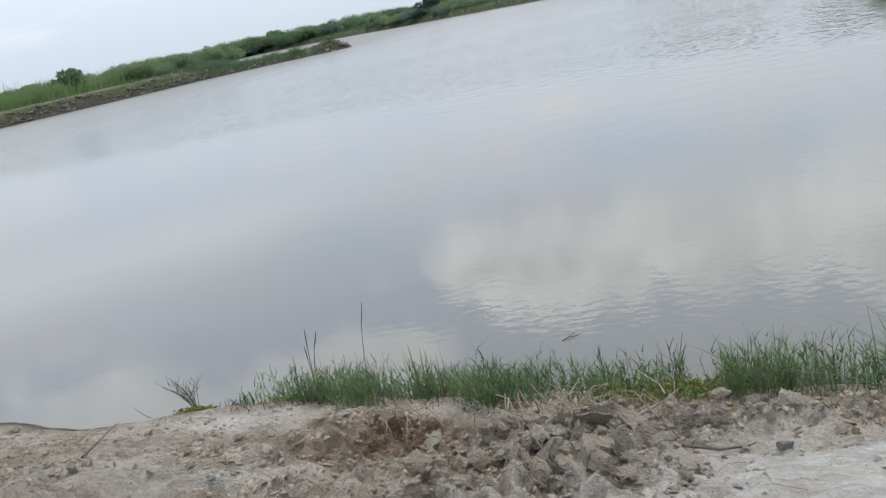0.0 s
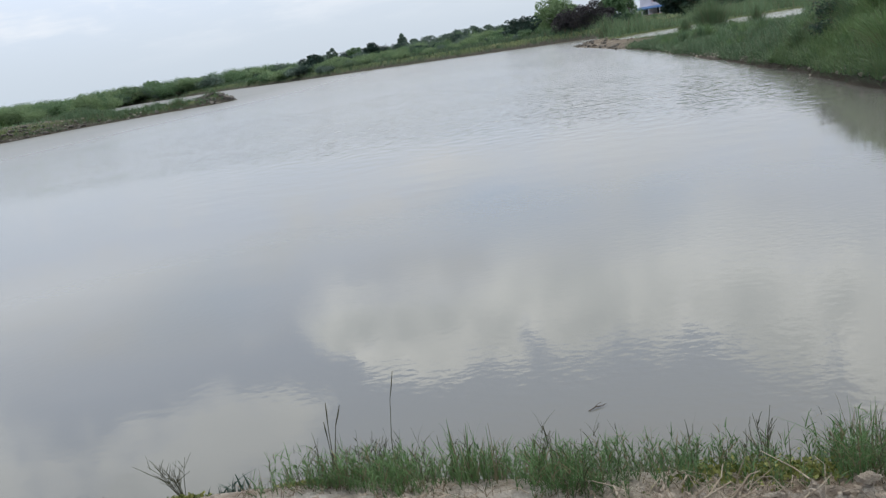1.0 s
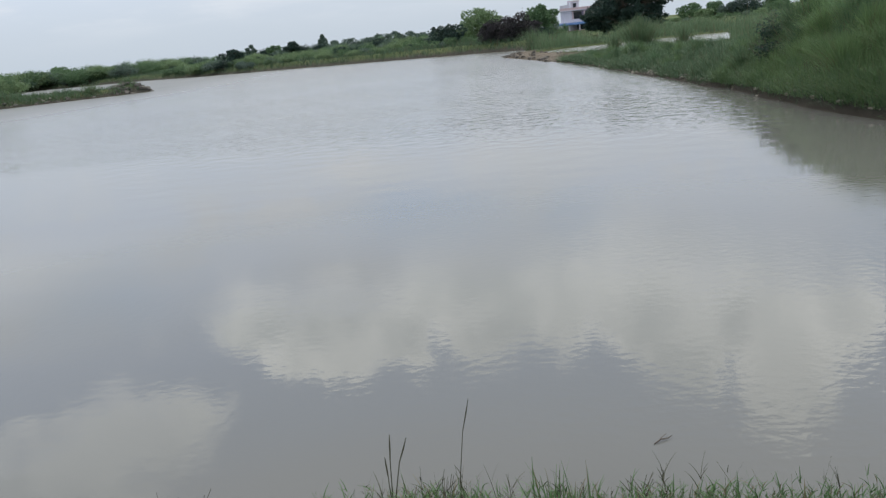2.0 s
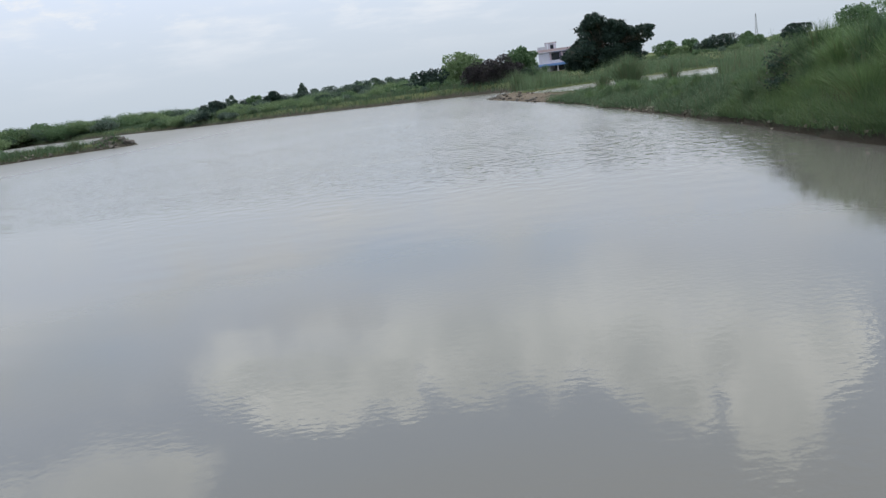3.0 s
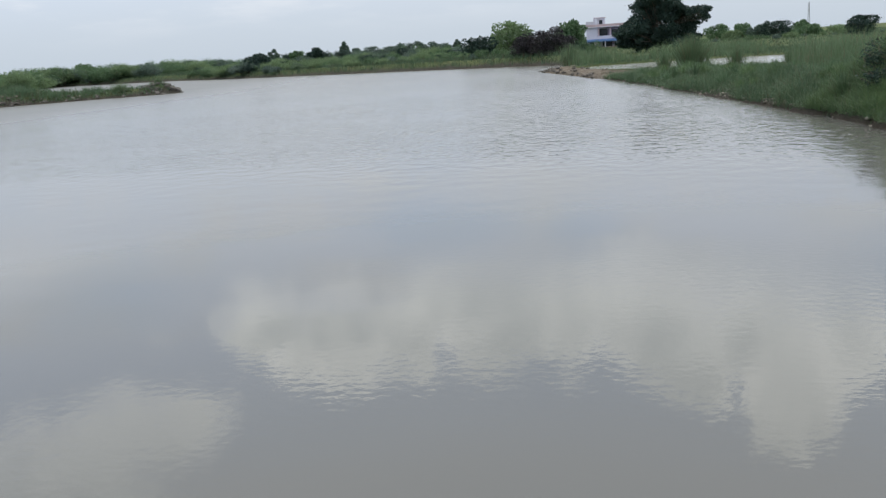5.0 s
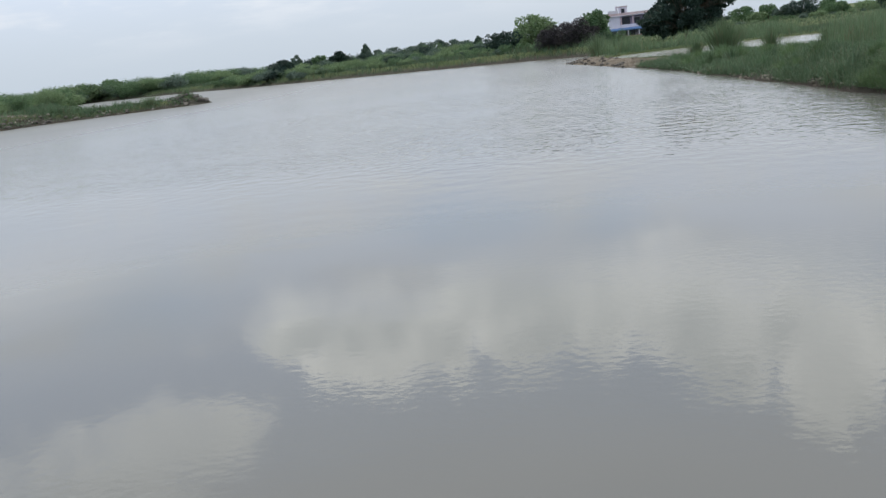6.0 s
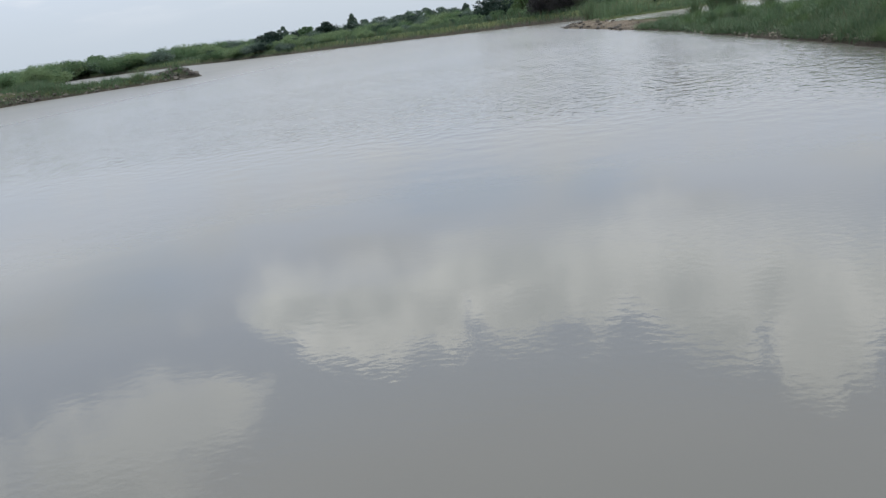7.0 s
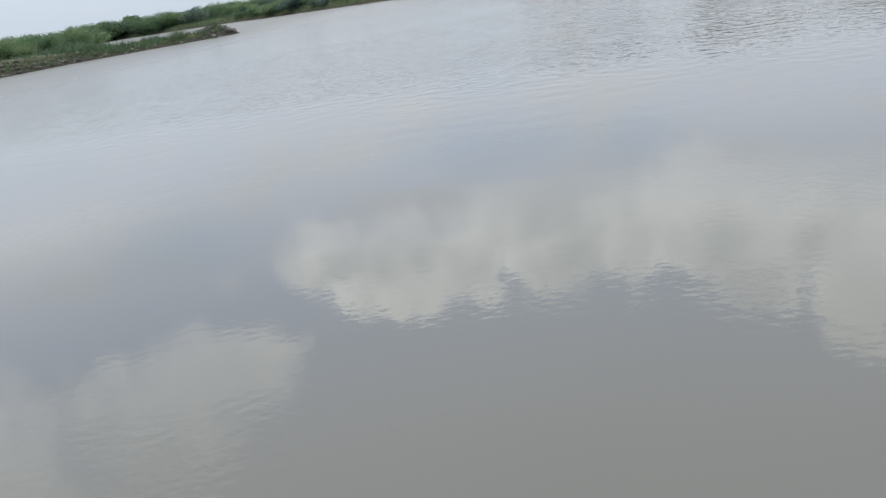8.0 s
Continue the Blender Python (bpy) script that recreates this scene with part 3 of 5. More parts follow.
def tube(points, radii, sides=6):
    """A limb through the points with a radius at each."""
    pts = np.asarray(points, float)
    v, f = [], []
    for k, (c, r) in enumerate(zip(pts, radii)):
        d = pts[min(k + 1, len(pts) - 1)] - pts[max(k - 1, 0)]
        d = d / (np.linalg.norm(d) + 1e-9)
        a = np.cross(d, (0.31, 0.95, 0.05))
        a = a / (np.linalg.norm(a) + 1e-9)
        b = np.cross(d, a)
        for j in range(sides):
            t = 2 * np.pi * j / sides
            v.append(c + r * (np.cos(t) * a + np.sin(t) * b))
        if k:
            o = (k - 1) * sides
            for j in range(sides):
                f.append((o + j, o + (j + 1) % sides, o + sides + (j + 1) % sides, o + sides + j))
    return np.array(v), np.array(f)


def leaves(centres, size, rng, flat=0.0):
    """Small folded leaf sprays, a quad each, turned every way."""
    m = len(centres)
    a = rng.normal(size=(m, 3))
    a[:, 2] *= 1 - flat
    a /= np.linalg.norm(a, axis=1)[:, None]
    b = np.cross(a, rng.normal(size=(m, 3)))
    b /= np.linalg.norm(b, axis=1)[:, None]
    s = (size * rng.uniform(0.55, 1.3, m))[:, None]
    v = np.stack([centres - a * s, centres + b * s * 0.5, centres + a * s, centres - b * s * 0.5], 1).reshape(-1, 3)
    return v, np.arange(4 * m).reshape(-1, 4)


def crown_points(lobes, count, rng, fill=0.55):
    """Points in the outer shells of rounded lobes: (x, y, z, radius across, radius up)."""
    w = np.array([r * r for *_, r, _ in lobes])
    pick = rng.choice(len(lobes), count, p=w / w.sum())
    d = rng.normal(size=(count, 3))
    d /= np.linalg.norm(d, axis=1)[:, None]
    rad = (fill + (1.06 - fill) * rng.random(count) ** 0.6)[:, None]
    L = np.array(lobes)[pick]
    wob = 1 + 0.25 * np.sin(d[:, :1] * 7 + pick[:, None]) * np.sin(d[:, 2:] * 6 + 2 * pick[:, None])
    return L[:, :3] + d * rad * wob * L[:, [3, 3, 4]]


def tree(x, y, wide, tall, mat, label, name="tree", group="", lobes=9, count=2500, leaf=0.0, seed=1, trunk=0.25, spread=0.8, bare=0.0, base=None,
         category="tree", skew=False):
    """A trunk with limbs and a crown of sprays, in an uneven outline. trunk: its share of the height."""
    rng = np.random.default_rng(seed)
    z = height_at(x, y) if base is None else base
    top = tagged(new(name), label, category, group)
    top.matrix_world = pose(x, y, z - 0.05)
    leaf = leaf or wide * 0.045
    balls, limbs = [], []
    r0 = max(0.05, tall * (0.018 if skew else 0.03))
    limbs.append(tube([(0, 0, 0), (0.02 * wide, 0, tall * trunk), (0.0, 0.03 * wide, tall * 0.65)], (r0, r0 * 0.75, r0 * 0.3)))
    for k in range(lobes):
        a = 2 * np.pi * (k + rng.uniform(-0.4, 0.4)) * 0.382
        u = (k + 0.5) / lobes
        ring = wide * 0.5 * spread * (0.25 + 0.75 * np.sin(np.pi * (0.15 + 0.8 * u))) * rng.uniform(0.55, 0.95)
        zc = tall * (trunk + (1 - trunk) * (0.22 + 0.66 * u)) * rng.uniform(0.92, 1.05)
        r = wide * rng.uniform(0.14, 0.24) * (1.2 - 0.45 * u)
        cx, cy = ring * np.cos(a), ring * np.sin(a)
        ru = min(r * rng.uniform(0.7, 0.95), max(0.1, tall - zc), max(0.1, zc - tall * trunk * 0.35))
        if skew:  # a peak over one side, a long slope down the other, the crown low on the peak's side
            u = np.clip(((k * 0.618) % 1) * 0.92 + 0.04, 0.05, 0.96)
            high = tall * np.interp(u, (0, 0.1, 0.2, 0.25, 0.32, 0.39, 0.44, 0.57, 0.68, 0.8, 0.87, 0.97, 1), (0.26, 0.46, 0.58, 0.84, 1.0, 0.90, 0.79, 0.83, 0.72, 0.65, 0.70, 0.64, 0.58))
            foot = tall * np.interp(u, (0, 0.12, 0.78, 0.87, 0.93, 1), (0.12, 0.02, 0.03, 0.32, 0.47, 0.54))
            r = wide * (rng.uniform(0.06, 0.10) if k % 4 == 0 and 0.1 < u < 0.76 else rng.uniform(0.025, 0.06))
            r, ru = (r * 0.7, r * 0.5) if u > 0.8 else (r, r * 0.75)
            cx, cy = (u - 0.45) * wide * 0.96, rng.normal(0, 0.11) * wide
            zc = foot + ru + max(0.0, high - foot - 2 * ru) * (rng.uniform(0.86, 1.04) if k % 2 else rng.random())
        balls.append((cx, cy, zc, r, ru))
        s = tall * (trunk * 0.7 + 0.3 * u)
        thin = 0.35 if skew else 1.0
        limbs.append(tube([(0, 0, s), (cx * 0.5, cy * 0.5, (s + zc) / 2 + 0.03 * tall), (cx, cy, zc)], (r0 * 0.5 * thin, r0 * 0.3 * thin, r0 * 0.1), 5))
        for q in range(2):
            e = rng.normal(size=3) * r * 0.8
            limbs.append(tube([(cx, cy, zc), (cx + e[0] * 0.6, cy + e[1] * 0.6, zc + abs(e[2]) * 0.6), (cx + e[0], cy + e[1], zc + min(abs(e[2]), r) * (0.8 + bare * 0.5))],
                              (r0 * 0.12, r0 * 0.08, r0 * 0.03), 4))
    v, f = joined(limbs)
    mesh_part("trunk", v, f, BARK, top, True)
    c = crown_points(balls, count, rng, 0.1 if skew else 0.55)
    c = c[c[:, 2] > 0.05]
    v, f = leaves(c, leaf, rng)
    mesh_part("crown", v, f, mat, top)
    return top


def lump_mesh(name, seed, mat, squash=0.7, rough=0.35, detail=2, facets=7, deep=0.26):
    """A broken lump of clay or stone about 1 across, its underside near z = -0.3."""
    bm = bmesh.new()
    bmesh.ops.create_icosphere(bm, subdivisions=detail, radius=0.5)
    shift = Vector((seed * 3.7, seed * 1.3, seed * 2.1))
    rng = random.Random(seed)
    cuts = [(Vector((rng.gauss(0, 1), rng.gauss(0, 1), rng.gauss(0, 0.8))).normalized(), rng.uniform(deep, 0.42)) for _ in range(facets)]
    for v in bm.verts:
        p = v.co.copy()
        for d, o in cuts:
            q = p.dot(d)
            if q > o:
                p -= d * (q - o)
        p *= 1 + rough * (noise.noise(v.co * 3.1 + shift) + 0.6 * noise.noise(v.co * 7.0 + shift) + 0.4 * noise.noise(v.co * 15.0 + shift))
        p.z *= squash
        v.co = p
    me = bpy.data.meshes.new(name)
    bm.to_mesh(me)
    bm.free()
    me.materials.append(mat)
    return me


def from_far(azimuth, distance):
    """A place at that bearing and distance from the middle of the walk."""
    return -2.98 + distance * math.sin(radians(azimuth)), 1.75 + distance * math.cos(radians(azimuth))


def rise(distance, elevation):
    return 2.27 + distance * math.tan(radians(elevation))

# ---- the house beyond the levee ----


def house():
    """Two storeys with a flat roof, a stair head, a balcony and a porch under blue sheets."""
    x, y = from_far(10.03, 249)
    top = tagged(new("house"), "two-storey lilac-washed flat-roofed house with a blue-roofed porch", "house")
    top.matrix_world = pose(x, y, 0.65, 0, 0, -11)
    w, d = 15.0, 9.0
    bm = bmesh.new()
    box(bm, 0, 3.0, 0, d, 0, 5.15)
    box(bm, 3.0, w, 1.6, d, 0, 5.15)
    part("wall", bm, WHITEWASH, top)
    part("wall", box(bmesh.new(), 3.0, w, 1.5, 1.594, 2.36, 5.0), PURPLE, top, "mauve wall behind the balcony")
    part("floor_slab", box(bmesh.new(), -0.3, w + 0.3, -0.5, 1.49, 2.1, 2.35, 0.03), WHITEWASH, top)
    part("roof", box(bmesh.new(), -0.35, w + 0.35, -0.5, d + 0.3, 5.15, 5.32, 0.03), WHITEWASH, top)
    bm = bmesh.new()
    box(bm, -0.2, w + 0.2, -0.3, -0.12, 5.32, 5.95)
    box(bm, -0.2, -0.02, -0.12, d + 0.1, 5.32, 5.95)
    part("parapet", bm, PINK, top, "pink parapet round the roof")
    part("screen", box(bmesh.new(), -0.1, 2.6, 0.0, 0.14, 5.33, 6.75), WHITEWASH, top, "raised white wall on the roof corner")
    head = part("stair_head", box(bmesh.new(), 2.7, 5.0, 2.0, 5.0, 5.33, 7.6, 0.03), WHITEWASH, top)
    part("door", box(bmesh.new(), 3.4, 4.3, 1.93, 1.99, 5.4, 7.1), DARK, head)
    part("slab", box(bmesh.new(), 2.5, 5.2, 1.7, 5.2, 7.61, 7.75), PINK, head)
    part("water_tank", box(bmesh.new(), 1.9, 2.5, 2.4, 3.2, 5.33, 7.9, 0.1), WHITEWASH, top)
    part("balcony_rail", box(bmesh.new(), 3.05, w, -0.42, -0.34, 2.36, 2.95), WHITEWASH, top)
    for px in (3.1, 6.2, 9.3, 12.4):
        part("pillar", box(bmesh.new(), px, px + 0.3, -0.32, -0.05, 2.36, 5.14), PINK, top)
    for px in (-0.8, 2.0, 4.8, 7.6, 10.4, 13.2):
        part("post", box(bmesh.new(), px, px + 0.26, -2.9, -2.64, 0, 1.62), WHITEWASH, top)
    bm = bmesh.new()
    vs = [bm.verts.new(c) for c in ((-1.0, -3.2, 1.58), (w + 0.4, -3.2, 1.58), (w + 0.4, -0.52, 2.0), (-1.0, -0.52, 2.0),
                                    (-1.0, -3.2, 1.68), (w + 0.4, -3.2, 1.68), (w + 0.4, -0.52, 2.1), (-1.0, -0.52, 2.1))]
    for f in ((3, 2, 1, 0), (4, 5, 6, 7), (0, 1, 5, 4), (1, 2, 6, 5), (2, 3, 7, 6), (3, 0, 4, 7)):
        bm.faces.new([vs[k] for k in f])
    part("porch_roof", bm, BLUE, top, "faded blue sheet-metal porch roof")
    part("fascia", box(bmesh.new(), -1.02, w + 0.42, -3.26, -3.21, 1.42, 1.72), BLUE, top)
    for px, pw, z0, z1 in ((3.5, 2.1, 2.6, 4.8), (6.7, 1.6, 2.4, 4.5), (9.9, 1.3, 3.2, 4.5), (12.9, 1.1, 3.2, 4.5)):
        win = part("window", box(bmesh.new(), px, px + pw, 1.42, 1.49, z0, z1), DARK, top, "dark upper-floor window opening")
        part("frame", box(bmesh.new(), px - 0.08, px + pw + 0.08, 1.44, 1.495, z1 + 0.005, z1 + 0.12), WHITEWASH, win)
    for px, pw in ((0.6, 1.6), (4.2, 2.6), (7.6, 2.2), (11.0, 2.4)):
        py = -0.05 if px < 3 else 1.54
        part("door", box(bmesh.new(), px, px + pw, py - 0.03, py + 0.03, 0.05, 1.9), DARK, top, "dark doorway under the porch")
    part("wall", box(bmesh.new(), 8.0, 10.2, -2.58, -2.4, 0.0, 1.3), BRICKY, top, "raw brick screen wall of the porch")
    part("plinth", box(bmesh.new(), -2.6, w + 0.4, -3.1, -0.01, -0.8, 0.0), BRICKY, top)
    part("shed", box(bmesh.new(), 12.6, 15.4, 2.0, 6.0, 5.33, 7.2), BRICKY, top, "small brick room on the roof")
    return top


house()


def mast():
    """A slim three-legged lattice mast."""
    x, y = from_far(22.93, 900)
    z = height_at(x, y)
    top = tagged(new("radio_mast"), "slim grey steel lattice mast far behind the trees", "mast")
    top.matrix_world = pose(x, y, z)
    tall = rise(900, 1.39) - z
    feet = [(1.6 * math.cos(a), 1.6 * math.sin(a)) for a in (0.3, 2.4, 4.5)]
    at = lambda k, u: (feet[k][0] * (1 - 0.75 * u), feet[k][1] * (1 - 0.75 * u), u * tall)
    for k in range(3):
        v, f = tube([at(k, 0), at(k, 0.5), at(k, 1)], (0.16, 0.14, 0.12))
        mesh_part("leg", v, f, STEEL, top)
    for j in range(14):
        for k in range(3):
            v, f = tube([at(k, j / 14), at((k + 1) % 3, (j + 1) / 14)], (0.07, 0.07), 4)
            mesh_part("brace", v, f, STEEL, top)
    v, f = tube([(0, 0, tall), (0, 0, tall + 2.5)], (0.1, 0.05))
    mesh_part("antenna", v, f, STEEL, top)


mast()

# ---- trees: bearing, distance, width in degrees, elevation of the top ----


def planted(azimuth, distance, wide, elevation, mat, label, **more):
    x, y = from_far(azimuth, distance)
    z = height_at(x, y)
    return tree(x, y, distance * radians(wide), rise(distance, elevation) - z, mat, label, **more)


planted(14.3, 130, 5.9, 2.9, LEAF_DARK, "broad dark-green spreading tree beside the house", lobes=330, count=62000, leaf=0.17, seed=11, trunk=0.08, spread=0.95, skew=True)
planted(5.1, 132, 2.9, 1.6, LEAF_LIGHT, "tall grey-green feathery tree behind the far shore", lobes=12, count=4200, leaf=0.2, seed=13, trunk=0.2)
planted(3.1, 121, 2.5, 0.78, LEAF_DARK, "sprawling thorn tree with bare twigs on the far shore", lobes=9, count=3600, leaf=0.16, seed=14, trunk=0.12, bare=1.6)
for k, (a, d, w, e) in enumerate(((6.0, 109, 1.7, 0.62), (6.9, 107, 2.0, 0.95), (7.8, 108, 2.0, 1.08), (8.5, 107, 1.4, 0.55))):
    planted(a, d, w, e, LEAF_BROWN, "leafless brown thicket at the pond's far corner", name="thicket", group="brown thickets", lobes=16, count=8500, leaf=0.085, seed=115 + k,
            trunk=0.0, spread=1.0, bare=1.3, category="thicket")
planted(8.9, 126, 2.2, 1.45, LEAF_MID, "mixed green tree behind the brown thicket", lobes=11, count=4200, leaf=0.2, seed=16, trunk=0.1)
planted(6.2, 138, 2.0, 1.0, LEAF_DARK, "dark rounded tree behind the thicket", lobes=9, count=3200, leaf=0.22, seed=17, trunk=0.08)
planted(9.5, 190, 1.3, 1.22, LEAF_MID, "slim green tree beside the house", lobes=8, count=2200, leaf=0.22, seed=18, trunk=0.15)
planted(4.4, 140, 1.5, 0.75, LEAF_LIGHT, "light-green bushy tree on the far shore", lobes=8, count=2200, leaf=0.2, seed=19, trunk=0.05)
planted(-10.4, 162, 2.0, 0.6, LEAF_DARK, "dark rounded bush tree on the far bank", lobes=9, count=2600, leaf=0.22, seed=20, trunk=0.03)
planted(-9.35, 300, 0.9, 0.82, LEAF_HAZED, "round tree in the distance in haze-greyed green", lobes=7, count=1500, leaf=0.3, seed=21, trunk=0.12)
planted(-7.95, 300, 1.1, 0.62, LEAF_MID, "low round tree in the distance", lobes=7, count=1500, leaf=0.32, seed=22, trunk=0.15)
planted(-6.85, 240, 1.35, 0.74, LEAF_DARK, "dark round tree beyond the far bank", lobes=8, count=1900, leaf=0.28, seed=23, trunk=0.12)
planted(-5.05, 430, 0.85, 1.0, LEAF_HAZED, "tall narrow tree standing above the far wood", lobes=8, count=1700, leaf=0.4, seed=24, trunk=0.25, spread=0.55)
planted(-4.4, 420, 1.2, 0.55, LEAF_HAZED, "tree in the far wood in haze-greyed green", lobes=7, count=1500, leaf=0.4, seed=25, trunk=0.1)
for k, (a, w, e) in enumerate(((-3.3, 1.5, 0.58), (-2.2, 1.3, 0.52), (-1.3, 1.4, 0.66), (-0.5, 1.1, 0.74), (0.4, 1.4, 0.66), (1.2, 1.2, 0.5), (2.05, 0.7, 0.78))):
    planted(a, 360, w, e, LEAF_HAZED, "tree of the far wood tinted blue-green for haze", group="far wood", lobes=7, count=1300, leaf=0.36, seed=30 + k, trunk=0.1)
for k, (a, d, w, e, mat) in enumerate(((17.75, 240, 1.75, 0.55, LEAF_MID), (19.2, 245, 1.5, 0.5, LEAF_MID), (20.0, 236, 1.4, 0.35, LEAF_HAZED), (21.05, 232, 2.1, 0.5, LEAF_DARK),
                                       (22.4, 250, 1.3, 0.48, LEAF_MID), (22.9, 228, 1.7, 0.18, LEAF_MID), (18.5, 232, 1.2, 0.1, LEAF_LIGHT))):
    planted(a, d, w, e, mat, "round-headed green orchard tree behind the tall grass", group="row of round trees", lobes=9, count=2400, leaf=0.26, seed=40 + k, trunk=0.1)
planted(25.5, 95, 2.4, 0.5, LEAF_DARK, "flat-topped dark acacia behind the tall grass", lobes=7, count=2200, leaf=0.13, seed=51, trunk=0.45)
planted(29.0, 80, 3.6, 1.22, LEAF_MID, "feathery acacia behind the bank", lobes=10, count=5200, leaf=0.11, seed=52, trunk=0.35)
planted(24.6, 210, 1.6, 0.05, LEAF_LIGHT, "light-green bush on the plain", lobes=7, count=1500, leaf=0.25, seed=53, trunk=0.05)
planted(-32.4, 98, 2.3, 0.92, LEAF_MID, "leafy green tree behind the dirt track", lobes=9, count=3600, leaf=0.15, seed=54, trunk=0.05)
planted(-34.6, 101, 1.9, 0.5, LEAF_LIGHT, "light-green bush behind the dirt track", lobes=8, count=2600, leaf=0.15, seed=55, trunk=0.03)
planted(-36.0, 103, 1.6, 0.35, LEAF_MID, "rounded bush behind the dirt track", lobes=8, count=2200, leaf=0.15, seed=56, trunk=0.03)
planted(-20.4, 222, 1.6, 0.62, LEAF_MID, "wind-bent dark tree behind the reeds", lobes=9, count=2600, leaf=0.2, seed=57, trunk=0.15)


def shrub(name, seed, mat, label, group):
    rng = np.random.default_rng(seed)
    top = tagged(new(name), label, "shrub", group)
    balls = [(rng.normal(0, 0.28), rng.normal(0, 0.28), rng.uniform(0.25, 0.62), rng.uniform(0.2, 0.36), rng.uniform(0.18, 0.32)) for _ in range(12)]
    limbs = [tube([(0, 0, -0.05), (b[0] * 0.5, b[1] * 0.5, b[2] * 0.55), b[:3]], (0.03, 0.02, 0.008), 4) for b in balls]
    v, f = joined(limbs)
    mesh_part("stem", v, f, BARK, top)
    c = crown_points(balls, 4600, rng, 0.35)
    v, f = leaves(c[c[:, 2] > 0], 0.03, rng)
    mesh_part("foliage", v, f, mat, top)
    return top


KINDS = [(LEAF_MID, "rounded green shrub on the far shore"), (LEAF_LIGHT, "light-green bushy shrub on the far shore"),
         (LEAF_DARK, "dark low shrub on the far shore"), (LEAF_HAZED, "shrub on the far shore in haze-greyed green")]
MODELS = [shrub("shrub", 60 + k, mat, label, "shrubs along the far shore") for k, (mat, label) in enumerate(KINDS)]


def belt(count, a0, a1, d0, d1, lo, hi, weights, seed, size=1.0):
    """Shrubs of a belt; lo and hi: elevations of their tops in degrees."""
    rng = np.random.default_rng(seed)
    for k in range(count):
        a, d = a0 + (a1 - a0) * (k + rng.uniform(0, 1)) / count, rng.uniform(d0, d1)
        x, y = from_far(a, d)
        z = height_at(x, y)
        while z < 0.4:
            d += 5
            x, y = from_far(a, d)
            z = height_at(x, y)
        tall = max(0.8, rise(d, rng.uniform(lo, hi)) - z)
        wide = size * tall * rng.uniform(1.0, 1.7)
        kind = int(rng.choice(4, p=weights))
        m = Matrix.LocRotScale((x, y, z - 0.05), Euler((0, 0, rng.uniform(0, 6.28))), (wide, wide, tall))
        if kind in unused:
            unused.remove(kind)
            MODELS[kind].matrix_world = m
        else:
            copy_thing(MODELS[kind], m @ Matrix.Diagonal([1 / s for s in MODELS[kind].scale] + [1]))


unused = [0, 1, 2, 3]
belt(50, -14.5, 2.6, 150, 172, -0.12, 0.34, (0.35, 0.4, 0.1, 0.15), 1)
belt(52, -23.0, -12.5, 196, 218, 0.15, 0.78, (0.5, 0.3, 0.1, 0.1), 2)
belt(30, -13.5, 3.0, 128, 150, -0.28, 0.12, (0.35, 0.4, 0.05, 0.2), 3)
belt(44, -30.0, -21.5, 104, 135, 0.08, 0.78, (0.6, 0.25, 0.05, 0.1), 4)
belt(36, -39.5, -26.0, 93, 106, 0.05, 0.85, (0.4, 0.5, 0.04, 0.06), 5)
belt(16, 2.5, 10.5, 110, 128, -0.35, 0.3, (0.5, 0.25, 0.15, 0.1), 6)
belt(22, 16.5, 27.0, 190, 225, -0.45, -0.05, (0.3, 0.5, 0.1, 0.1), 7)
belt(9, 9.0, 17.0, 138, 170, -0.75, -0.45, (0.5, 0.2, 0.1, 0.2), 8)
belt(50, -14.5, 2.5, 215, 260, 0.05, 0.5, (0.35, 0.15, 0.15, 0.35), 9)
belt(70, -16.0, 3.0, 330, 400, 0.22, 0.66, (0.15, 0.0, 0.25, 0.6), 10)

# ---- grass by the field ----


def tufted(points, tall, wide, mat, name, label, seed, lean=0.35, per=1, gap=0.0, category="grass", parts=3):
    """A field of bent blades at the points; tall: mean height."""
    rng = np.random.default_rng(seed)
    p = np.repeat(points, per, 0)
    if per > 1:
        p = p + np.concatenate([rng.normal(0, gap, (len(p), 2)), np.zeros((len(p), 1))], 1)
    m = len(p)
    swell = np.clip(1 + 0.7 * fbm(p[:, 0], p[:, 1], 2.5, 3) + 0.8 * fbm(p[:, 0] + 5, p[:, 1], 0.9, 2), 0.3, 2)
    t = tall * swell * rng.uniform(0.55, 1.25, m)
    return stuff(name, [ribbons(p - np.array([0, 0, 0.02]), t, np.abs(rng.normal(0, lean, m)), rng.uniform(0, 6.28, m), wide * rng.uniform(0.7, 1.3, m), parts=parts)],
                 mat, label, category)


near_right = scatter(200000, 2.2, 13, 5, 27, lambda x, y, h, s: step(0.05, 0.3, s) * step(8, 11, y) * (1 - step(5.0, 6.5, s)) * (0.35 + 0.65 * step(-0.25, 0.1, fbm(x, y, 1.2, 3))), 70)
tufted(near_right, 0.5, 0.011, LUSH, "bank_grass", "lush long green grass on the steep bank", 71, 1.1)
mid_right = scatter(130000, 6.5, 15, 24, 60, lambda x, y, h, s: step(0.05, 0.3, s) * (1 - step(5.0, 7.0, s)) * (1 - step(52, 58, y)) * (0.3 + 0.7 * step(-0.25, 0.1, fbm(x, y, 1.5, 3))), 72)
tufted(mid_right, 0.3, 0.02, BANK_GRASS, "levee_grass", "thick dull-green grass covering the levee", 73, 0.9)
tip_grass = scatter(9000, 6.5, 13, 56, 90, lambda x, y, h, s: step(2.2, 3.5, s) * 0.5 * (h > BACK_LEVEL + 0.04), 74)
tufted(tip_grass, 0.22, 0.04, BANK_GRASS, "levee_grass", "patchy grass on the sandy levee end", 75, 0.5)
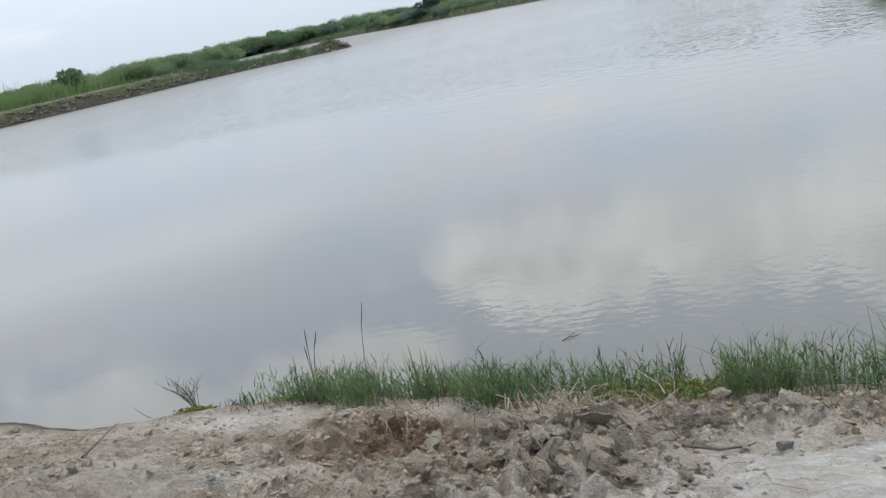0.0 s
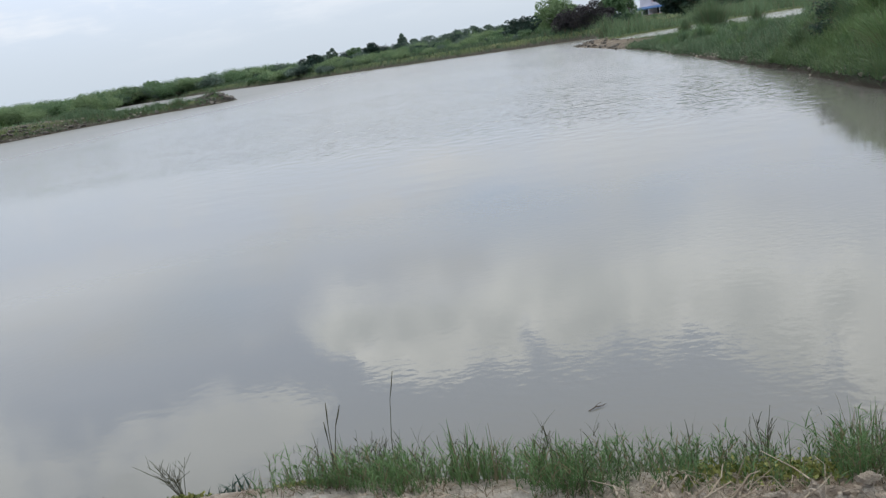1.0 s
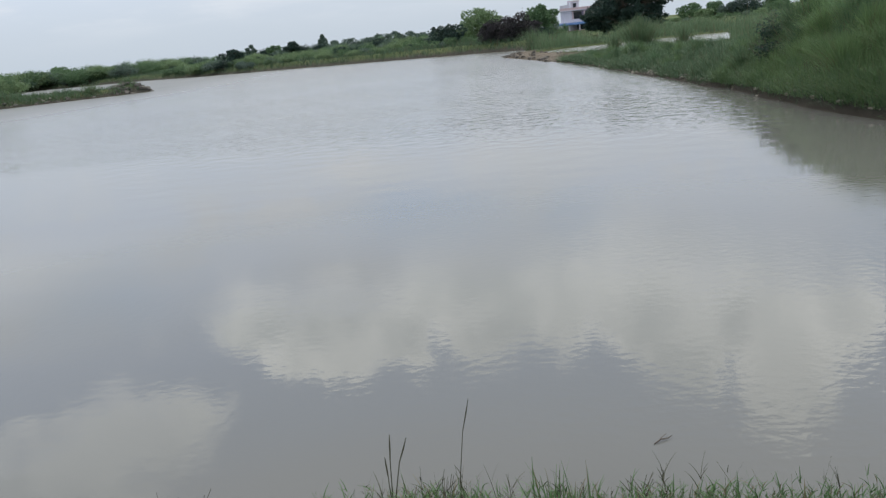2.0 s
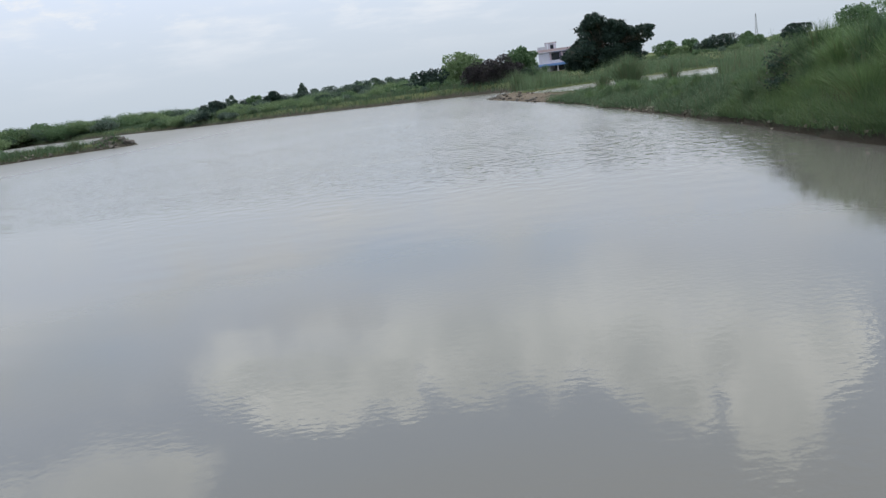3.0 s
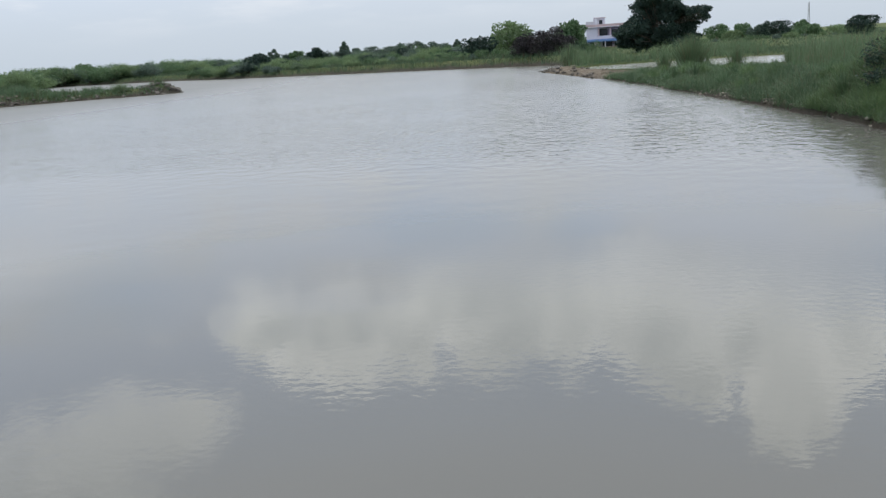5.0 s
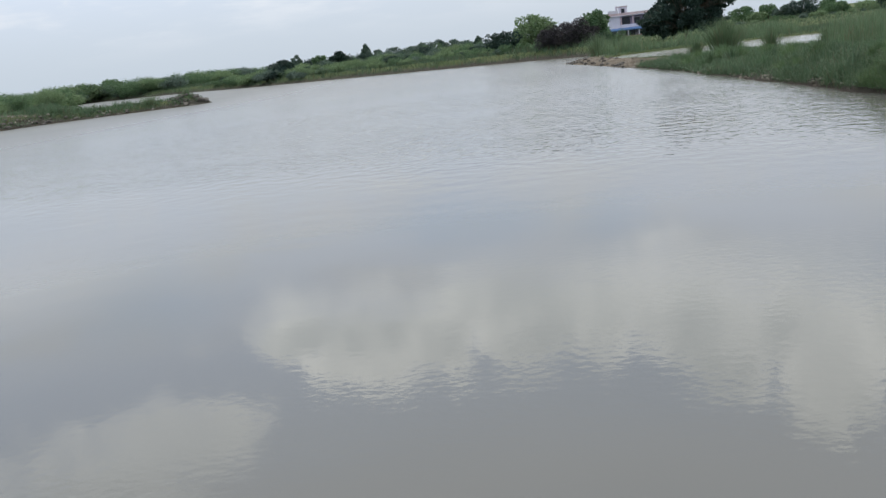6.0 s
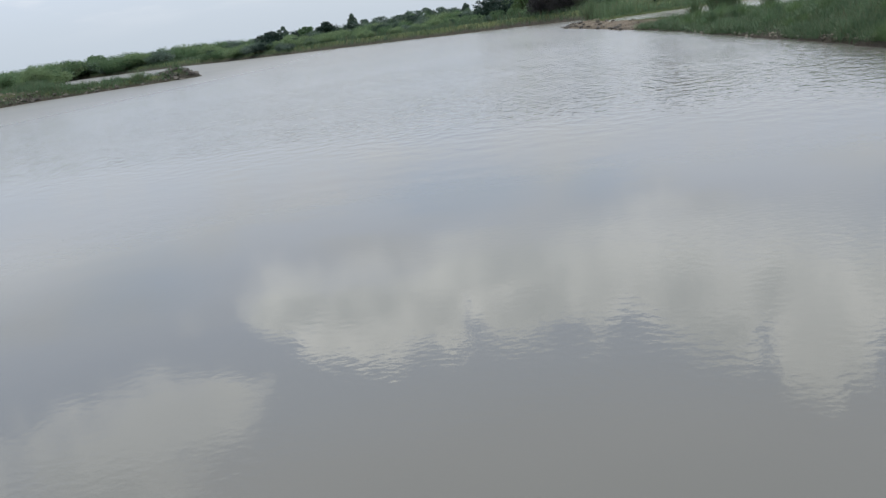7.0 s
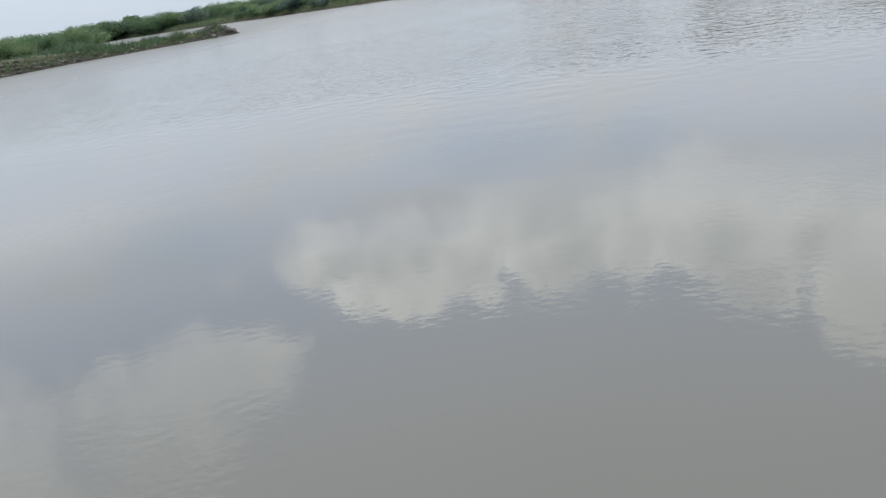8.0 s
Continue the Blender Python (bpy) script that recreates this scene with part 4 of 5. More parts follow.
behind = scatter(60000, 10, 40, 22, 100, lambda x, y, h, s: step(5, 8, s) * (h > BACK_LEVEL + 0.06) * 0.8 * ((inland(x, y, BACK_POND) > 3) | (y > 76)), 76)
tufted(behind, 0.32, 0.03, FIELD, "field_grass", "grey-green wild grass on the flat behind the levee", 77, 0.4)
tall_band = scatter(60000, 12, 42, 26, 56, lambda x, y, h, s: step(21.0, 22.5, np.degrees(np.arctan2(x + 3, y - 1.7))) * step(6, 8, s) * (np.hypot(x, y) > 36) * step(-0.3, 0.1, fbm(x, y, 4, 3)), 78)
tufted(tall_band, 1.35, 0.03, REED, "tall_grass", "tall feathery grey-green grass stand", 79, 0.3)
tip_reeds = scatter(16000, 8, 30, 82, 100, lambda x, y, h, s: step(1.0, 2.0, s) * step(-0.1, 0.2, fbm(x, y, 5, 3)), 80)
tufted(tip_reeds, 0.95, 0.05, REED, "tall_grass", "tall green grass growing on the levee's end", 81, 0.3)
pool_reeds = scatter(5000, 10, 36, 56, 84, lambda x, y, h, s: (h > -0.1) * (h < 0.5) * step(0.12, 0.3, fbm(x, y, 6, 3)), 82)
tufted(pool_reeds, 1.0, 0.035, REED, "tall_grass", "tall thin grass at the pool's edge", 83, 0.25)
far_bank = scatter(150000, -92, 14, 92, 212, lambda x, y, h, s: step(0.1, 0.5, s) * (1 - step(9, 14, s)) * (y > 96), 84)
tufted(far_bank, 0.6, 0.07, FIELD, "field_grass", "rough green and brown grass along the far shore", 85, 0.5, parts=2)
spit_grass = scatter(24000, -47, -26, 76, 95, lambda x, y, h, s: step(0.15, 0.5, s) * step(-46, -40, x) * (0.35 + step(-0.15, 0.1, fbm(x, y, 3, 3))), 86)
tufted(spit_grass, 0.38, 0.05, BANK_GRASS, "spit_grass", "low grass and weeds on the spit", 87, 0.6, parts=2)
crest = scatter(20000, -50, -33.0, 78, 98, lambda x, y, h, s: step(0.6, 1.2, s) * (1 - step(3.5, 4.5, s)) * step(81, 84, y) * (0.4 + 0.6 * step(-0.1, 0.1, fbm(x, y, 2.0, 3))), 186)
tufted(crest, 0.62, 0.05, BANK_GRASS, "spit_grass", "rank dull-green grass along the root of the spit", 187, 0.5, parts=2)
verge = scatter(14000, -78, -42, 54, 112, lambda x, y, h, s: step(6.4, 7.4, s) * (1 - step(9.5, 11, s)) * 0.8, 88)
tufted(verge, 0.35, 0.06, LUSH, "verge_grass", "yellow-green grass beside the dirt track", 89, 0.5, parts=2)
cane = scatter(95000, -95, -42, 50, 135, lambda x, y, h, s: step(9.0, 10.0, s) * (1 - step(13, 17, s)) * step(-0.22, 0.05, fbm(x, y, 6, 3)), 90)
tufted(cane, 1.5, 0.06, CANE, "cane_belt", "tall bright-green cane grass behind the track", 91, 0.28)
plain = scatter(60000, -260, 260, 60, 420, lambda x, y, h, s: step(10, 16, s) * (np.hypot(x, y) > 95) * 0.9 * (x < 0.149 * y - 3), 92)
tufted(plain, 0.55, 0.2, FIELD, "plain_grass", "rank grass and weeds of the wide plain", 93, 0.5, parts=2)
meadow = scatter(50000, 8, 160, 80, 330, lambda x, y, h, s: step(8, 14, s) * (x > 0.149 * y - 3) * 0.9, 94)
tufted(meadow, 0.28, 0.12, FIELD, "meadow_grass", "low grey-green meadow grass round the house", 95, 0.5, parts=2)
inlet_reeds = scatter(60000, -92, -42, 97, 172, lambda x, y, h, s: (x < -42 - (y - 97) * 0.42) * step(0.3, 0.8, s) * (1 - step(6, 9, s)), 98)
tufted(inlet_reeds, 1.15, 0.06, CANE, "tall_grass", "tall yellow-green grass along the inlet", 99, 0.35, parts=2)
fringe = scatter(110000, 4.5, 9, 9, 57, lambda x, y, h, s: (s > -0.02) * (s < 0.55) * (0.06 + 0.94 * step(-0.16, 0.04, fbm(x, y, 1.5, 3))), 96)
tufted(fringe, 0.42, 0.014, BANK_GRASS, "fringe_grass", "grass hanging over the water at the bank's foot", 97, 1.1)

overhang = scatter(90000, 4.2, 8.5, 8.5, 27, lambda x, y, h, s: (s > 0.0) * (s < 0.5) * (0.08 + 0.92 * step(-0.2, 0.0, fbm(x, y + 3, 1.3, 3))), 196)
tufted(overhang, 0.40, 0.010, LUSH, "overhang_grass", "long green grass drooping to the water", 197, 1.3)


def reed_clump(x, y, wide, tall, label, seed, count=700):
    """Stems that fan out from one root."""
    rng = np.random.default_rng(seed)
    z = height_at(x, y)
    top = tagged(new("reed_clump"), label, "reed")
    top.matrix_world = pose(x, y, z)
    a, r = rng.uniform(0, 6.28, count), np.abs(rng.normal(0, 1, count))
    roots = np.stack([np.cos(a) * r * wide * 0.12, np.sin(a) * r * wide * 0.12, np.full(count, -0.03)], 1)
    v, f = ribbons(roots, tall * rng.uniform(0.55, 1.1, count), np.clip(r * 0.2 * wide / tall * 1.4, 0, 0.5), a, 0.022 * rng.uniform(0.7, 1.4, count), 0.5, 4)
    mesh_part("leaf_fan", v, f, REED, top)
    k = count // 5
    a, r = rng.uniform(0, 6.28, k), rng.uniform(0, 1, k)
    roots = np.stack([np.cos(a) * r * wide * 0.2, np.sin(a) * r * wide * 0.2, np.full(k, -0.03)], 1)
    v, f = ribbons(roots, tall * rng.uniform(0.35, 0.6, k), r * 0.35, a, np.full(k, 0.03), 0.3, 3)
    mesh_part("dry_stem", v, f, DRY_STEM, top)


reed_clump(12.5, 56.3, 2.6, 2.05, "big fan-shaped clump of tall reed grass on the levee", 95, 2200)
reed_clump(11.2, 57.5, 1.4, 1.1, "small clump of reed grass beside the big one", 96, 400)
reed_clump(14.5, 59.5, 1.6, 1.2, "loose clump of reed grass at the pool", 97, 400)
reed_clump(15.2, 56.2, 2.0, 1.3, "low clump of reed grass before the pool", 99, 300)
reed_clump(18.2, 55.6, 1.6, 0.95, "thin clump of reed grass before the pool", 100, 300)
reed_clump(10.2, 86.5, 3.0, 2.3, "green reed clump at the sandy levee end", 98, 600)


x, y = from_far(-18.6, 90.5)
reed_clump(x, y, 3.4, 1.0, "low clump of rank grass on the spit", 103, 400)
x, y = from_far(-16.4, 92.5)
reed_clump(x, y, 1.2, 0.7, "small grass clump among the rubble of the spit", 104, 250)


def tussock(seed, mat):
    """A dome of long blades arching out from one root, about a metre across."""
    rng = np.random.default_rng(seed)
    top = tagged(new("grass_tussock"), "arching tussock of long green grass on the bank", "grass", "tussocks of the levee")
    m = 340
    a, r = rng.uniform(0, 6.28, m), np.abs(rng.normal(0, 1, m))
    roots = np.stack([np.cos(a) * r * 0.12, np.sin(a) * r * 0.12, np.full(m, -0.06)], 1)
    v, f = ribbons(roots, rng.uniform(0.45, 0.95, m), np.clip(r * 0.55, 0, 1.3), a + rng.normal(0, 0.5, m), 0.016 * rng.uniform(0.7, 1.4, m), 0.75, 5)
    mesh_part("foliage", v, f, mat, top)
    v, f = ribbons(roots[:80], rng.uniform(0.2, 0.5, 80), rng.uniform(0.4, 1.6, 80), rng.uniform(0, 6.28, 80), np.full(80, 0.014), 0.7, 3)
    mesh_part("dead_foliage", v, f, MAT_STEM, top)
    return top


tussocks = [tussock(210 + k, mat) for k, mat in enumerate((LUSH, LUSH, BANK_GRASS, LEAF_MID))]
rng = np.random.default_rng(220)
spots = np.concatenate([scatter(420, 4.5, 10, 9, 27, lambda x, y, h, s: (s > 0.35) * (s < 3.6), 221)[:110],
                        scatter(420, 6.5, 12, 27, 54, lambda x, y, h, s: (s > 0.35) * (s < 4.0), 222)[:70]])
for k, (x, y, z) in enumerate(spots):
    size = rng.uniform(0.5, 1.15) * (0.75 if y > 27 else 1.0)
    m = Matrix.LocRotScale((x, y, z), Euler((rng.normal(0, 0.12), rng.normal(0, 0.12) - 0.15, rng.uniform(0, 6.28))), (size, size, size * rng.uniform(0.7, 1.1)))
    if k < 4:
        tussocks[k].matrix_world = m
    else:
        model = tussocks[k % 4]
        copy_thing(model, m @ Matrix.Diagonal([1 / v for v in model.scale] + [1]))


def thorn_bush(x, y, wide, tall, seed):
    rng = np.random.default_rng(seed)
    top = tagged(new("thorn_bush"), "dark tangled thorn bush growing in the bank grass", "bush")
    top.matrix_world = pose(x, y, height_at(x, y))
    limbs = []
    for k in range(40):
        a, u = rng.uniform(0, 6.28), rng.uniform(0.3, 1.0)
        e = np.array([np.cos(a) * wide * 0.5 * u, np.sin(a) * wide * 0.5 * u, tall * rng.uniform(0.4, 1.05)])
        limbs.append(tube([(0, 0, -0.05), e * np.array([0.4, 0.4, 0.65]), e, e + rng.normal(0, 0.12, 3)], (0.014, 0.01, 0.006, 0.003), 4))
    v, f = joined(limbs)
    mesh_part("branchwork", v, f, TWIG, top)
    d = rng.normal(size=(1500, 3)) * np.array([0.17 * wide, 0.17 * wide, 0.17 * tall]) + np.array([0, 0, 0.55 * tall])
    v, f = leaves(d[d[:, 2] > 0.05], 0.045, rng)
    mesh_part("foliage", v, f, LEAF_DARK, top)


thorn_bush(8.3, 25.2, 1.3, 0.6, 101)
thorn_bush(9.0, 26.6, 1.1, 0.65, 102)
thorn_bush(7.7, 24.2, 1.0, 0.5, 103)

# ---- stones along the shores ----
LUMPS = [lump_mesh("stone", k, STONE, 0.65, 0.3, 2) for k in range(5)]
RUBS = [lump_mesh("rubble", 20 + k, RUBBLE, 0.7, 0.4, 2) for k in range(5)]


def strew(name, meshes, spots, lo, hi, label, category, group, seed, sink=0.3):
    rng = np.random.default_rng(seed)
    for x, y in spots:
        s = lo + (hi - lo) * rng.random() ** 2
        ob = tagged(new(name, meshes[int(rng.integers(len(meshes)))]), label, category, group)
        ob.matrix_world = Matrix.LocRotScale((x, y, height_at(x, y) + s * (0.3 - sink)), Euler((rng.normal(0, 0.25), rng.normal(0, 0.25), rng.uniform(0, 6.28))),
                                             (s * rng.uniform(0.9, 1.6), s, s * rng.uniform(0.7, 1.1)))


pts = scatter(4000, 4, 9, 9, 58, lambda x, y, h, s: (s > 0.0) * (s < 0.4) * 0.5, 110)[:70]
strew("stone", LUMPS, pts[:, :2], 0.05, 0.17, "pale earth-covered stone at the foot of the bank", "stone", "stones at the bank's foot", 111)
pts = scatter(6000, -58, -26, 50, 96, lambda x, y, h, s: (s > 0.1) * (s < 1.7) * 0.6 * (y > 58) * (x < -33), 112)[:290]
strew("rubble_stone", RUBS, pts[:, :2], 0.15, 0.5, "brown rubble stone heaped on the pond's edge", "stone", "rubble along the track", 113)
pts = np.random.default_rng(114).normal((-28.6, 89.6), (1.0, 1.2), (34, 2))
strew("rubble_stone", RUBS, pts, 0.35, 0.9, "dark rubble stone piled at the spit's end", "stone", "rubble on the spit", 115)



def gravel(name, points, lo, hi, mat, label, seed):
    """Many small broken stones in one mesh."""
    rng = np.random.default_rng(seed)
    bm = bmesh.new()
    bmesh.ops.create_icosphere(bm, subdivisions=1, radius=0.5)
    bm.verts.ensure_lookup_table()
    v0 = np.array([v.co[:] for v in bm.verts])
    f0 = np.array([[v.index for v in f.verts] for f in bm.faces])
    bm.free()
    m = len(points)
    s = lo + (hi - lo) * rng.random(m) ** 3
    wob = 1 + rng.normal(0, 0.28, (m, len(v0), 1))
    sc = s[:, None, None] * np.stack([rng.uniform(0.8, 1.7, m), rng.uniform(0.8, 1.4, m), rng.uniform(0.5, 0.9, m)], 1)[:, None, :]
    v = v0[None] * wob * sc + (points + np.stack([0 * s, 0 * s, s * 0.15], 1))[:, None, :]
    f = f0[None] + (np.arange(m) * len(v0))[:, None, None]
    return tagged(new(name, mesh_of(name, v.reshape(-1, 3), f.reshape(-1, 3), mat)), label, "rubble", kind="stuff")


gravel("rubble", scatter(14000, -60, -26, 50, 96, lambda x, y, h, s: (s > -0.05) * (s < 1.7) * (0.15 + 0.6 * ((x < -39) | (x > -30))), 116), 0.1, 0.42, RUBBLE, "small broken rubble along the pond's edge", 117)
gravel("foot_rubble", scatter(9000, 4, 9, 9, 60, lambda x, y, h, s: (s > -0.05) * (s < 0.3) * 0.5, 118), 0.03, 0.13, STONE, "small earthy stones at the foot of the bank", 119)

gravel("tip_rubble", scatter(5000, 6, 14, 54, 92, lambda x, y, h, s: (s > -0.05) * (s < 2.2) * (0.05 + 0.3 * (s < 0.5)), 138), 0.06, 0.34, RUBBLE, "earthy rubble on the levee's sandy end", 139)

pts = scatter(4000, -44, -33, 78, 92, lambda x, y, h, s: (s > 0.5) * (s < 1.8), 188)[:48]
strew("stone", LUMPS, pts[:, :2], 0.14, 0.36, "pale stone among the weeds of the spit", "stone", "pale stones on the spit", 189, 0.1)

# ---- the near bank: clods, crumbs, stalks and shore grass ----
CLODS = [lump_mesh("clod", 40 + k, CLOD, 0.85, 0.4, 3, 11, 0.2) for k in range(9)]
rng = np.random.default_rng(120)
heap = [(-0.22, 2.70, 0.15), (-0.06, 2.80, 0.10), (-0.45, 2.86, 0.11), (-0.52, 3.02, 0.10), (-0.36, 3.06, 0.09), (-0.62, 2.78, 0.10), (-0.40, 2.68, 0.11),
        (-0.52, 2.58, 0.09), (-0.74, 2.66, 0.10), (-0.26, 2.92, 0.12), (0.16, 3.22, 0.06), (0.08, 3.12, 0.06), (0.28, 3.3, 0.08), (-0.62, 3.02, 0.08),
        (-0.30, 2.58, 0.13), (-0.58, 2.90, 0.13), (-0.86, 2.58, 0.12), (-0.14, 2.98, 0.10), (-0.34, 3.16, 0.08), (-0.70, 2.48, 0.12)]
for k in range(170):
    a, r = rng.uniform(0, 6.28), abs(rng.normal(0, 0.62))
    heap.append((-0.42 + 0.46 * r * math.cos(a), 2.76 + 0.50 * r * math.sin(a), 0.03 + 0.085 * rng.random() ** 2))
for k in range(44):
    heap.append((rng.normal(0.25, 0.4), rng.normal(3.26, 0.12), 0.022 + 0.05 * rng.random() ** 2))
for k in range(46):
    heap.append((rng.normal(-1.7, 0.7), rng.normal(2.9, 0.3), 0.015 + 0.045 * rng.random() ** 2))
for k, (x, y, s) in enumerate(heap):
    thin = 0.45 if k % 3 == 0 and k > 14 else 1.0
    ob = tagged(new("clod", CLODS[k % 9]), "broken clod of dried brown clay on the bank", "clod", "clods of the dug bank")
    ob.matrix_world = Matrix.LocRotScale((x, y, height_at(x, y) + s * 0.24), Euler((rng.normal(0, 0.7), rng.normal(0, 0.7), rng.uniform(0, 6.28))),
                                         (s * rng.uniform(0.9, 1.6), s, s * thin * rng.uniform(0.7, 1.1)))


def crumbs(count, seed):
    """Small crumbs of clay over the dug earth."""
    rng = np.random.default_rng(seed)
    bm = bmesh.new()
    bmesh.ops.create_icosphere(bm, subdivisions=1, radius=0.5)
    bm.verts.ensure_lookup_table()
    v0 = np.array([v.co[:] for v in bm.verts])
    f0 = np.array([[v.index for v in f.verts] for f in bm.faces])
    bm.free()
    x, y = rng.uniform(-4.2, 1.6, count), rng.uniform(2.2, 4.5, count)
    keep = (inland(x, y, POND) > 0.3) & (rng.random(count) < (0.1 + step(-0.1, 0.2, fbm(x, y, 0.7, 3))) * 0.45 * (1 - 0.95 * lay(x, y)[1]["pale"]))
    x, y = x[keep], y[keep]
    more = rng.normal((-0.45, 2.85), (0.34, 0.38), (1500, 2))
    x, y = np.concatenate([x, more[:, 0]]), np.concatenate([y, more[:, 1]])
    h = lay(x, y)[0]
    pieces = []
    s = 0.005 + 0.02 * rng.random(len(x)) ** 3
    wob = 1 + rng.normal(0, 0.4, (len(x), len(v0), 1))
    sc = s[:, None, None] * np.stack([rng.uniform(0.8, 1.6, len(x)), rng.uniform(0.8, 1.4, len(x)), rng.uniform(0.5, 0.9, len(x))], 1)[:, None, :]
    v = v0[None] * wob * sc + np.stack([x, y, h + s * 0.15], 1)[:, None, :]
    f = f0[None] + (np.arange(len(x)) * len(v0))[:, None, None]
    return v.reshape(-1, 3), f.reshape(-1, 3)


v, f = crumbs(17000, 121)
tagged(new("clay_crumbs", mesh_of("clay_crumbs", v, f, CLOD)), "small dry clay crumbs strewn over the bank", "crumbs", kind="stuff")


def flakes(x, y, lo, hi, seed, tilt=0.5, body=0.34):
    """Thin broken plates of dried clay lying and standing at odd angles, five-sided."""
    rng = np.random.default_rng(seed)
    m = len(x)
    h = lay(x, y)[0]
    s = lo + (hi - lo) * rng.random(m) ** 2.2
    ang = np.arange(5)[None, :] * 2 * np.pi / 5 + rng.uniform(-0.45, 0.45, (m, 5))
    rad = 0.5 * s[:, None] * rng.uniform(0.6, 1.25, (m, 5))
    flat = np.stack([rad * np.cos(ang) * 1.35, rad * np.sin(ang), np.zeros((m, 5))], 2)
    thick = (s * rng.uniform(0.12, body, m))[:, None]
    upper = flat * rng.uniform(0.75, 0.95, (m, 1, 1))
    upper[:, :, 2] = thick * rng.uniform(0.7, 1.3, (m, 5))
    v = np.concatenate([flat, upper], 1)
    a, b, c = rng.uniform(0, 6.28, m), rng.normal(0, tilt, m), rng.normal(0, tilt, m)
    zz, yy = np.zeros(m), np.ones(m)
    spin = np.stack([np.cos(a), -np.sin(a), zz, np.sin(a), np.cos(a), zz, zz, zz, yy], 1).reshape(-1, 3, 3)
    tipx = np.stack([yy, zz, zz, zz, np.cos(b), -np.sin(b), zz, np.sin(b), np.cos(b)], 1).reshape(-1, 3, 3)
    tipy = np.stack([np.cos(c), zz, np.sin(c), zz, yy, zz, -np.sin(c), zz, np.cos(c)], 1).reshape(-1, 3, 3)
    v = np.einsum("mij,mkj->mki", tipy @ tipx @ spin, v) + np.stack([x, y, h - s * 0.04], 1)[:, None, :]
    tri = [(5, 6, 7), (5, 7, 8), (5, 8, 9), (0, 2, 1), (0, 3, 2), (0, 4, 3)] + [t for k in range(5) for t in ((k, (k + 1) % 5, 5 + (k + 1) % 5), (k, 5 + (k + 1) % 5, 5 + k))]
    f = np.array(tri)[None] + (np.arange(m) * 10)[:, None, None]
    return v.reshape(-1, 3), f.reshape(-1, 3)


rng = np.random.default_rng(125)
heaped = np.concatenate([rng.normal((-0.40, 2.92), (0.22, 0.17), (520, 2)), rng.normal((-0.5, 2.7), (0.26, 0.2), (420, 2)), rng.normal((0.3, 3.26), (0.34, 0.07), (160, 2))])
loose = np.stack([rng.uniform(-4.2, 1.6, 30000), rng.uniform(2.2, 4.3, 30000)], 1)
dry = lay(loose[:, 0], loose[:, 1])[1]["pale"]
loose = loose[rng.random(30000) < (0.05 + 0.55 * step(-0.05, 0.2, fbm(loose[:, 0], loose[:, 1] * 1.3, 0.5, 4))) * (1 - 0.85 * dry)]
pieces = []
for spots, lo, hi, tilt, seed in ((heaped, 0.010, 0.034, 0.5, 126), (loose, 0.008, 0.042, 0.5, 127)):
    spots = spots[inland(spots[:, 0], spots[:, 1], POND) > 0.62]
    pieces.append(flakes(spots[:, 0], spots[:, 1], lo, hi, seed, tilt, 0.28))
v, f = joined(pieces)
tagged(new("clay_flakes", mesh_of("clay_flakes", v, f, FLAKE)), "broken flakes of dried tan clay over the dug bank", "clay", kind="stuff")


def stalk(points, radius, mat, label, name="dead_stalk", lift=0.01):
    """A bent dead stalk lying on the land: points are x, y and a height over it."""
    top = np.array([(x, y, height_at(x, y) + dz + lift) for x, y, dz in points])
    v, f = tube(top, [radius * (1 - 0.6 * k / (len(top) - 1)) for k in range(len(top))], 6)
    return tagged(new(name, mesh_of(name, v, f, mat, True)), label, "stalk" if name == "dead_stalk" else "twig", "dead stalks on the bank")


rng = np.random.default_rng(130)
for k in range(64):
    x, y = rng.normal(-0.40, 0.24), rng.normal(3.08, 0.14)
    a, d = rng.uniform(0, 6.28), rng.uniform(0.08, 0.24)
    stalk([(x, y, 0.05), (x + d * 0.5 * math.cos(a), y + d * 0.5 * math.sin(a), 0.08 + 0.05 * rng.random()),
           (x + d * math.cos(a + 0.3), y + d * math.sin(a + 0.3), 0.04 + 0.14 * rng.random())], rng.uniform(0.0018, 0.004), STRAW,
          "dry straw-coloured stalk lying on the clods")
for k in range(34):
    x, y = rng.uniform(-3.2, 1.3), rng.uniform(2.4, 3.9)
    a, d = rng.uniform(0, 6.28), rng.uniform(0.05, 0.22)
    stalk([(x, y, 0.004), (x + d * 0.5 * math.cos(a), y + d * 0.5 * math.sin(a), 0.012), (x + d * math.cos(a + 0.5), y + d * math.sin(a + 0.5), 0.004)],
          rng.uniform(0.0012, 0.003), STRAW, "dry stalk half buried in the pale mud")
for k in range(16):
    x, y = rng.normal(-1.22, 0.09), rng.normal(3.44, 0.06)
    a, d = rng.uniform(0, 6.28), rng.uniform(0.08, 0.18)
    stalk([(x, y, 0.02), (x + d * 0.5 * math.cos(a), y + d * 0.5 * math.sin(a), 0.07), (x + d * math.cos(a), y + d * math.sin(a), 0.0)], 0.0025, STRAW,
          "matted dry root by the hollow")
stalk([(-2.56, 3.13, 0.01), (-2.64, 3.35, 0.03), (-2.70, 3.48, 0.03), (-2.80, 3.72, 0.06)], 0.006, TWIG, "dark crooked twig stuck in the mud", "twig")
stalk([(0.0, 2.72, 0.0), (0.12, 2.76, 0.02), (0.22, 2.84, 0.015), (0.25, 2.92, 0.03)], 0.006, TWIG, "short dark root across the pale mud", "twig")
